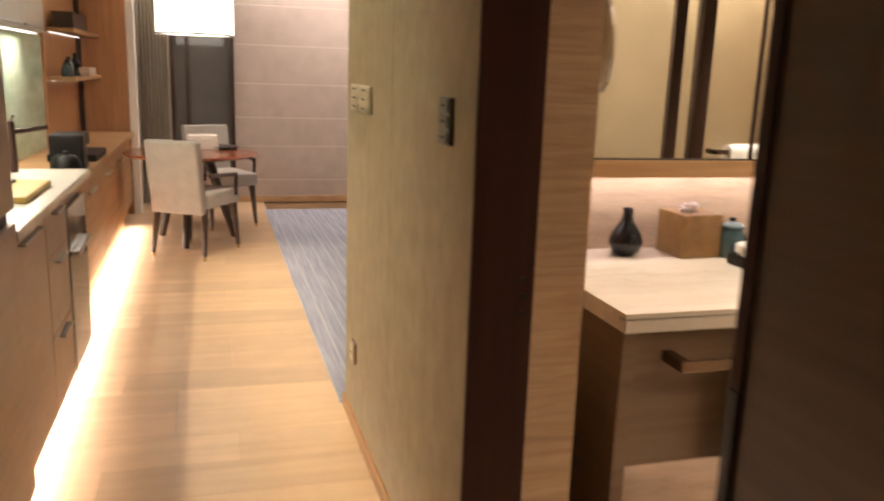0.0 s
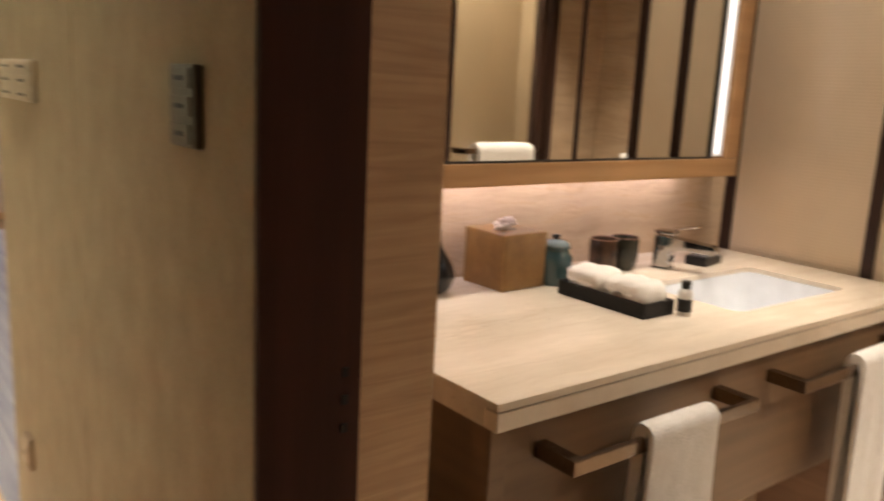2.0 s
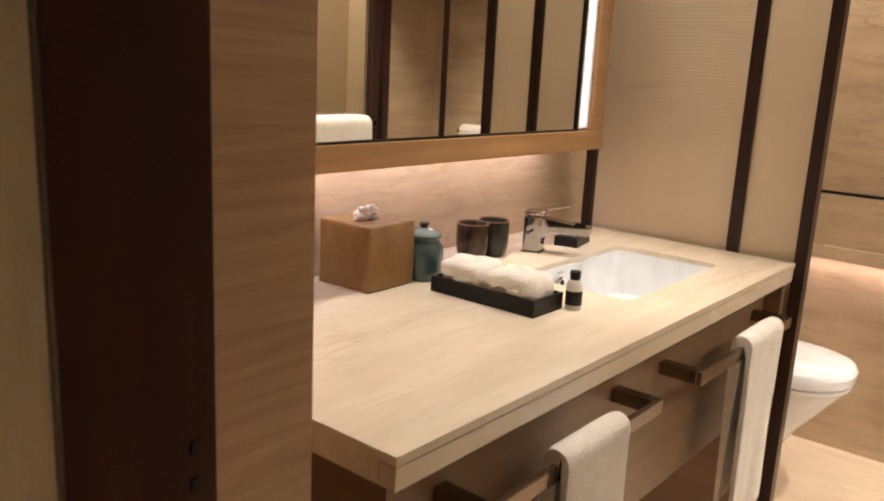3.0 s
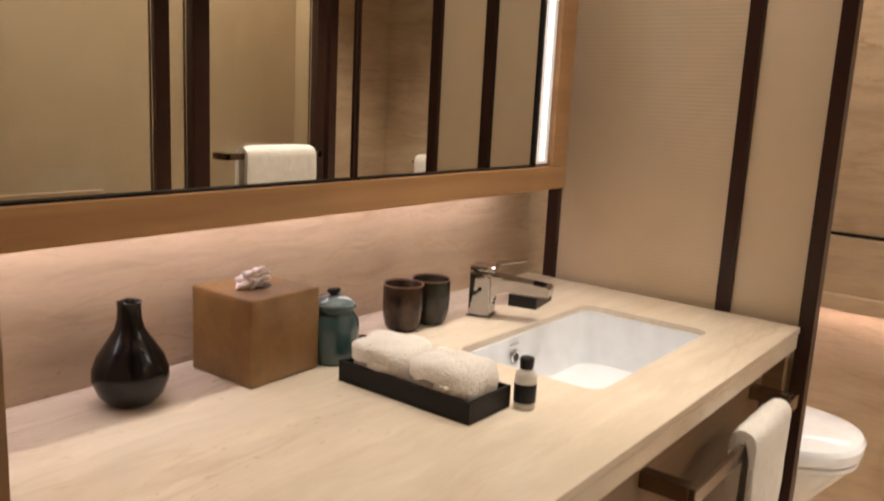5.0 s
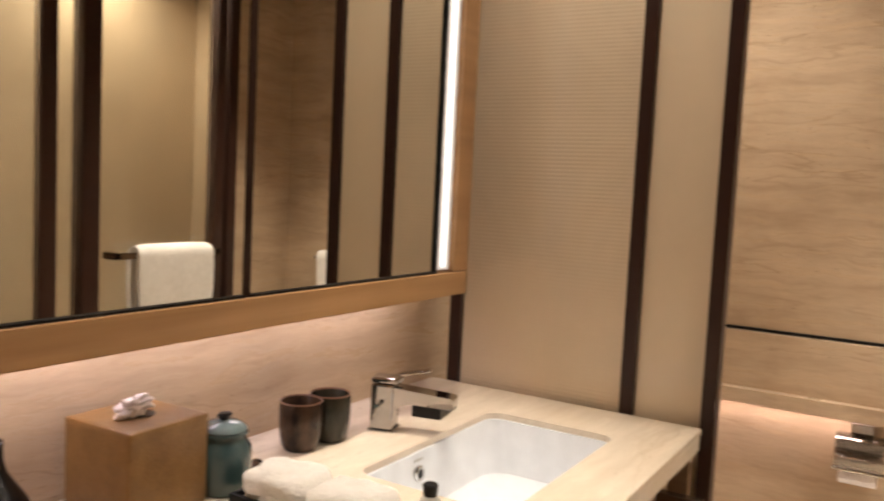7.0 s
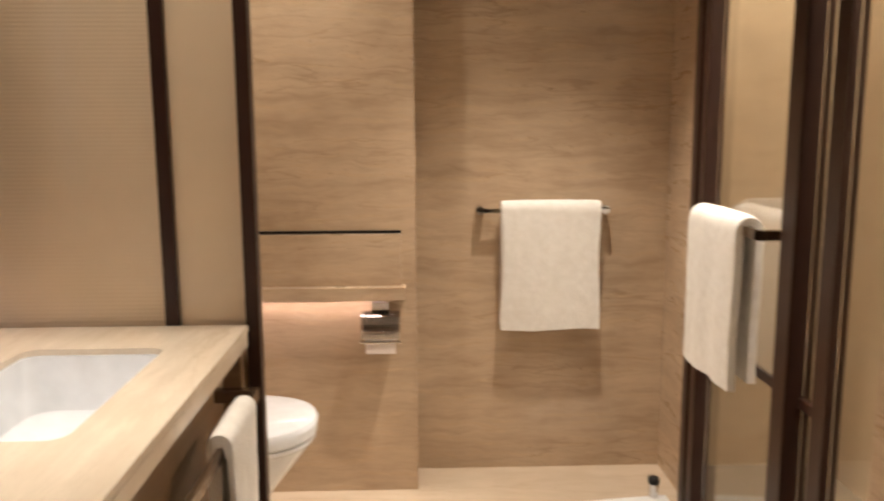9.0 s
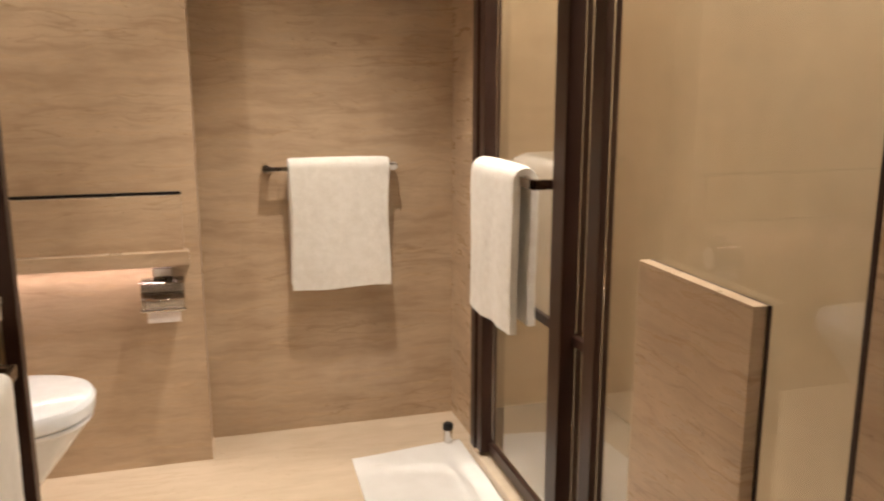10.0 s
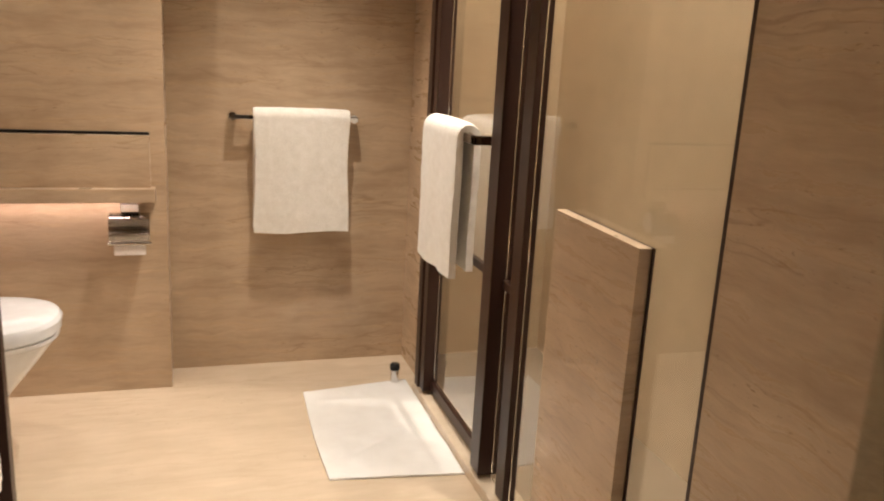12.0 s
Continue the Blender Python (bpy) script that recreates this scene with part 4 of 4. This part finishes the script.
part("handle", cube(KX + 0.004, KX + 0.03, 3.55, 3.92, 0.60, 0.62, 0.003), STEEL, wine)
board = single("cutting_board", cube(-0.76, -0.53, 3.02, 3.46, 0.901, 0.922, 0.006), BOARD, "yellow wooden cutting board", "cutting board")
single("kitchen_knife", cube(-0.66, -0.635, 3.1, 3.4, 0.9225, 0.932, 0.003), BLACK, "black handled kitchen knife on the board", "knife")
structure("trim_backsplash", cube(XL, XL + 0.012, 2.545, 6.449, 0.757, 1.5195), GREEN, "pale green marble backsplash")
upper = thing("wall_cabinet", "cream wall cabinet with steel pulls above the worktop", "cabinet")
part("carcass", cube(XL, XL + 0.142, 2.545, 5.75, 1.52, 2.3, 0.002), PLATE, upper)
for i in range(5):
    y0 = 2.545 + i * 0.641
    front = part("door", cube(XL + 0.143, XL + 0.162, y0 + 0.002, y0 + 0.639, 1.524, 2.3, 0.002), PLATE, upper)
    part("handle", cube(XL + 0.1622, XL + 0.178, y0 + 0.05, y0 + 0.59, 1.545, 1.553, 0.001), STEEL, front, "slim steel pull")

console = thing("console_cabinet", "low oak console with drawers under the shelves", "cabinet")
part("top", cube(XL, KX - 0.11, 3.975, 7.9, 0.725, 0.755, 0.003), OAK_ALONG, console)
part("body", cube(XL, KX - 0.151, 3.975, 7.9, 0.12, 0.7245), OAK, console)
for i in range(4):
    y0 = 3.98 + i * 0.82
    f = part("drawer_front", cube(KX - 0.15, KX - 0.13, y0 + 0.003, y0 + 0.815, 0.13, 0.72, 0.002), OAK, console)
    part("handle", cube(KX - 0.13, KX - 0.11, y0 + 0.25, y0 + 0.55, 0.62, 0.63, 0.001), STEEL, f)
kitchen_tap = thing("kitchen_tap", "slim dark kitchen tap with a straight spout", "tap", -0.735, 3.86, 0.90)
part("column", rod((0, 0, 0), (0, 0, 0.21), 0.017, 0.013, 16), BRONZE, kitchen_tap, smooth=True)
part("spout", rod((0, 0, 0.165), (0.13, 0.05, 0.185), 0.011, 0.010, 12), BRONZE, kitchen_tap, smooth=True)
part("lever", rod((0, 0, 0.21), (0.02, -0.05, 0.235), 0.006, 0.005, 10), BRONZE, kitchen_tap, smooth=True)
machine = thing("coffee_machine", "black coffee machine on the console", "coffee machine", -0.72, 5.2, 0.756)
part("body", cube(-0.09, 0.09, -0.14, 0.0, 0, 0.20, 0.012), BLACK, machine)
part("head", cube(-0.09, 0.09, 0.0, 0.12, 0.13, 0.20, 0.012), BLACK, machine)
part("drip_tray", cube(-0.08, 0.08, 0.0, 0.12, 0, 0.03, 0.006), BLACK, machine)
single("serving_tray", cube(-0.90, -0.62, 5.5, 6.0, 0.756, 0.80, 0.01), BLACK, "black serving tray on the console", "tray")
single("kettle", lathe([(0, 0), (0.08, 0), (0.085, 0.02), (0.07, 0.085), (0.05, 0.105), (0.012, 0.11), (0.014, 0.125), (0, 0.128)], 24, (-0.70, 4.9, 0.756)), BLACK, "black electric kettle on the console", "kettle", True)

structure("wall_wood_west", cube(XL, XL + 0.03, 6.45, 7.95, 0, HALL), OAK_ORANGE, "orange oak panelling")
structure("wall_wood_end", cube(XL, -0.63, 7.95, 8.10, 0, HALL), OAK_ORANGE, "orange oak panel facing the corridor")
structure("trim_pilaster", cube(-0.629, -0.565, 7.93, 8.10, 0, HALL), WHITE, "white edge strip")
structure("trim_shadow_gap", cube(XL + 0.03, XL + 0.07, 7.93, 7.949, 0, HALL), DARK_WOOD, "dark vertical gap")
for z in (1.215, 1.555):
    s = thing("display_shelf", "oak display shelf lit from below", "shelf", 0, 0, z, 0, "display shelves")
    part("board", cube(XL + 0.03, -0.85, 6.5, 7.93, 0, 0.03, 0.002), OAK_ALONG, s)
    part("under_light", cube(XL + 0.05, XL + 0.065, 6.55, 7.9, -0.004, -0.0005), LED_WHITE, s, "lit strip under the shelf")
single("display_box", cube(-1.0, -0.86, 6.6, 7.3, 1.586, 1.70, 0.004), DARK_WOOD, "dark wooden box on the shelf", "box")
for y, h, m in ((6.6, 0.1, GLAZE_TEAL), (6.67, 0.12, GLAZE_BROWN), (6.75, 0.14, GLAZE_TEAL)):
    single("ornament_jar", lathe([(0, 0), (0.03, 0), (0.035, 0.02), (0.03, h * 0.7), (0.015, h * 0.85), (0.018, h), (0, h)], 20, (-0.93, y, 1.246)), m, "small glazed ornament jar on the shelf", "jar", True, "ornaments")
single("figurine", lathe([(0, 0), (0.035, 0), (0.02, 0.05), (0.04, 0.09), (0.018, 0.13), (0.02, 0.16), (0, 0.175)], 16, (-0.92, 7.0, 1.246)), BLACK, "dark ornament on the shelf", "ornament", True)
for i in range(2):
    single("book", cube(-0.98, -0.85, 7.2, 7.6, 1.246 + i * 0.031, 1.275 + i * 0.031, 0.003), BOOK, "book lying flat on the shelf", "book", group="books on the shelf")

# ---- far end ----
structure("carpet", cube(0.55, 4.1, 3.29, 8.05, 0.0, 0.008), CARPET, "blue grey striped carpet")
curtain = bmesh.new()
last = None
for i in range(90):
    u = i / 89
    y = YF - 0.12 + 0.03 * math.sin(u * 58)
    p = (curtain.verts.new((-0.60 + u * 0.30, y - 0.02, 0.02)), curtain.verts.new((-0.60 + u * 0.30, y - 0.02, HALL - 0.02)))
    if last:
        curtain.faces.new((last[0], p[0], p[1], last[1]))
    last = p
bmesh.ops.solidify(curtain, geom=curtain.faces[:], thickness=0.003)
single("curtain", curtain, CURTAIN, "grey beige pleated curtain hanging beside the window", "curtain", True)
win = thing("window_1", "dark night window with a bronze frame", "window")
tagged(win, kind="structure")
part("pane", cube(-0.26, 0.27, YF - 0.03, YF - 0.001, 0.25, HALL - 0.05), NIGHT, win)
for x in (-0.295, -0.16, 0.265):
    part("window_frame", cube(x, x + 0.035, YF - 0.06, YF - 0.001, 0.0, HALL - 0.02, 0.002), DARK_WOOD, win)
for z in (0.229, 0.573, 0.86, 1.195, 1.571, 1.95, 2.3):
    structure("trim_wall_groove", cube(0.305, 4.15, YF - 0.0012, YF - 0.0002, z - 0.004, z + 0.004), GROOVE, "pale horizontal panel joint")
structure("trim_skirting", cube(0.305, 4.15, YF - 0.02, YF, 0, 0.06), OAK_REVEAL, "pale wooden skirting")


def dining_table():
    t = thing("dining_table", "round cherry wood dining table on splayed dark legs", "table", -0.085, 6.72, 0)
    part("tabletop", lathe([(0, 0.668), (0.462, 0.668), (0.50, 0.683), (0.505, 0.693), (0.497, 0.70), (0, 0.70)], 48), CHERRY, t, smooth=True)
    for a in (20, 140, 260):
        c, s = math.cos(radians(a)), math.sin(radians(a))
        part("leg", rod((0.33 * c, 0.33 * s, 0), (0.12 * c, 0.12 * s, 0.668), 0.026, 0.042), DARK_WOOD, t, smooth=True)


dining_table()
single("serving_plate", lathe([(0, 0), (0.12, 0), (0.15, 0.016), (0.146, 0.02), (0, 0.008)], 28, (0.13, 7.0, 0.701)), DARK_WOOD, "dark round tray on the table", "plate", True)
for k in range(3):
    single("book", cube(-0.13 + 0.008 * k, 0.12 - 0.006 * k, 6.86, 7.04, 0.701 + k * 0.037, 0.737 + k * 0.037, 0.004), TISSUE, "pale book stacked on the dining table", "book", group="books on the table")


def dining_chair(x, y, turn, label):
    c = thing("dining_chair", label, "chair", x, y, 0, turn, "dining chairs")
    part("seat", cube(-0.22, 0.22, -0.20, 0.27, 0.36, 0.47, 0.03, 3), UPHOLSTERY, c, smooth=True)
    bk = cube(-0.205, 0.205, -0.045, 0.03, 0, 0.52, 0.025, 3)
    bk.transform(pose(0, -0.205, 0.33, 8, 0, 0))
    part("backrest", bk, UPHOLSTERY, c, smooth=True)
    for sx in (-1, 1):
        for y0, y1 in ((-0.19, -0.24), (0.22, 0.25)):
            lg = part("leg", rod((sx * 0.205, y1, 0.03), (sx * 0.185, y0, 0.365), 0.015, 0.027), DARK_WOOD, c, smooth=True)
            part("cap", rod((sx * 0.2065, y1, 0), (sx * 0.205, y1, 0.03), 0.011, 0.0125), BRASS, lg, "brass foot cap", True)
        part("armrest", rod((sx * 0.225, -0.18, 0.60), (sx * 0.225, 0.20, 0.575), 0.014, 0.016), DARK_WOOD, c, smooth=True)
        part("arm_post", rod((sx * 0.225, 0.19, 0.42), (sx * 0.225, 0.20, 0.58), 0.014, 0.013), DARK_WOOD, c, smooth=True)
    return c


dining_chair(-0.06, 6.27, -30, "cream upholstered dining chair with dark wood legs, back turned")
dining_chair(0.13, 7.38, 205, "cream upholstered dining chair beyond the table")


def pendant():
    p = thing("pendant_lamp", "lit white drum pendant lamp with a dark rim", "lamp", -0.03, 6.55, 0)
    part("shade", lathe([(0, 1.60), (0.265, 1.60), (0.275, 1.578), (0.275, 1.93), (0.27, 1.93), (0.27, 1.60)], 48), SHADE_GLOW, p, smooth=True)
    part("rim", lathe([(0.276, 1.57), (0.28, 1.57), (0.28, 1.582), (0.276, 1.582), (0.276, 1.57)], 48), DARK_WOOD, p, "thin dark rim", True)
    part("rim", lathe([(0.276, 1.928), (0.28, 1.928), (0.28, 1.94), (0.276, 1.94), (0.276, 1.928)], 48), DARK_WOOD, p, "thin dark rim", True)
    part("cord", rod((0, 0, 1.93), (0, 0, HALL), 0.006), BLACK, p)


pendant()

# ---- switches ----
plate("thermostat", "ivory thermostat and switch plate on the wallpaper", 2.955, 1.27, 0.36, 0.092, 3, 2, PLATE, PLATE)
plate("light_switch", "bronze toned light switch plate on the wallpaper", 1.88, 1.262, 0.085, 0.105, 3, 1, SWITCH, SWITCH)
plate("wall_socket", "small beige wall socket near the floor", 3.05, 0.31, 0.07, 0.085, 1, 1, NICKEL, PLATE)

# ---- downlights and hidden strips ----


def downlight(x, y, power, angle):
    d = thing("downlight", "round recessed ceiling downlight", "lamp", x, y, CEIL, 0, "ceiling downlights")
    part("ring", lathe([(0.032, -0.004), (0.045, -0.004), (0.046, 0), (0.032, 0)], 24), WHITE, d, smooth=True)
    part("lens", lathe([(0, -0.002), (0.03, -0.002), (0.03, 0)], 24), LENS, d, "lit lens")
    lamp("downlight_beam", "SPOT", down(x, y, CEIL - 0.02), power, WARM, angle=angle, blend=0.8, soft=0.03)


for x, y, power, angle in DOWNLIGHTS:
    downlight(x, y, power, angle)


def hall_light(x, y, power):
    d = thing("downlight", "round recessed corridor ceiling downlight", "lamp", x, y, HALL, 0, "ceiling downlights")
    part("ring", lathe([(0.032, -0.004), (0.045, -0.004), (0.046, 0), (0.032, 0)], 24), WHITE, d, smooth=True)
    part("lens", lathe([(0, -0.002), (0.03, -0.002), (0.03, 0)], 24), LENS, d, "lit lens")
    lamp("hall_beam", "SPOT", down(x, y, HALL - 0.02), power, WARM, angle=110, blend=0.9, soft=0.05)


for x, y, power in HALL_LIGHTS:
    hall_light(x, y, power)
toe = lamp("toe_lamp", "AREA", Matrix.Translation((KX - 0.10, 4.2, 0.10)) @ Matrix.Rotation(radians(-20), 4, "Y"), 33, (1.0, 0.87, 0.77), size=0.03, size_y=6.2)
under = lamp("vanity_strip_lamp", "AREA", Matrix.Translation((1.52, YN - 0.05, 1.115)), 1.45, (0.97, 0.86, 0.92), size=1.2, size_y=0.012)
lamp("vanity_base_lamp", "AREA", Matrix.Translation((1.6, VY0 + 0.305, 0.472)), 1.0, (1.0, 0.76, 0.72), size=1.1, size_y=0.012)
ledge = lamp("ledge_strip_lamp", "AREA", Matrix.Translation((XN - 0.03, 1.8, 0.694)), 0.9, (1.0, 0.76, 0.70), size=0.012, size_y=0.8)
kitchen_strip = lamp("kitchen_strip_lamp", "AREA", Matrix.Translation((XL + 0.11, 4.15, 1.508)), 22, (1.0, 0.92, 0.80), size=0.02, size_y=3.1)
part("strip_light", cube(XL + 0.10, XL + 0.12, 2.6, 5.7, 1.512, 1.519), LED_WHITE, upper, "lit strip under the wall cabinet")
cove = lamp("cove_lamp", "AREA", look((2.0, YF - 0.35, HALL - 0.06), (2.0, YF, HALL - 0.8)), 32, (1.0, 0.86, 0.78), size=3.4, size_y=0.06)

# ---- floor planks ----
rng = random.Random(12)
plank_floor = bpy.data.objects["floor"]
meshes = {}
for w in (0.44, 0.67, 0.90, 1.20, 0.97, 0.74):
    bm = cube(0.0004, w - 0.0004, 0.0004, 0.2296, -0.0115, 0.0, 0.0008, 1)
    bmesh.ops.recalc_face_normals(bm, faces=bm.faces)
    meshes[w] = bpy.data.meshes.new("plank")
    bm.to_mesh(meshes[w])
    bm.free()
    meshes[w].materials.append(PLANK)
for row in range(48):
    y = -2.2 + row * 0.23
    first, second = ((0.44, 1.20), (0.90, 0.74), (0.67, 0.97))[(row * 2 + row // 3) % 3]
    for w, x in ((first, XW - first), (second, XW - first - second)):
        ob = new("plank", meshes[w])
        ob.parent = plank_floor
        ob.matrix_basis = pose(x, y, rng.uniform(-0.0005, 0.0))
slot = lamp("slot_lamp", "AREA", Matrix.Translation((0.366, 4.2, HALL - 0.02)), 8, (1.0, 0.85, 0.62), size=0.005, size_y=4.4, spread=34)
part("slot_strip", cube(0.359, 0.373, 2.0, 6.4, HALL - 0.012, HALL - 0.001), LENS, bpy.data.objects["ceiling_soffit"], "lit strip in the ceiling slot")
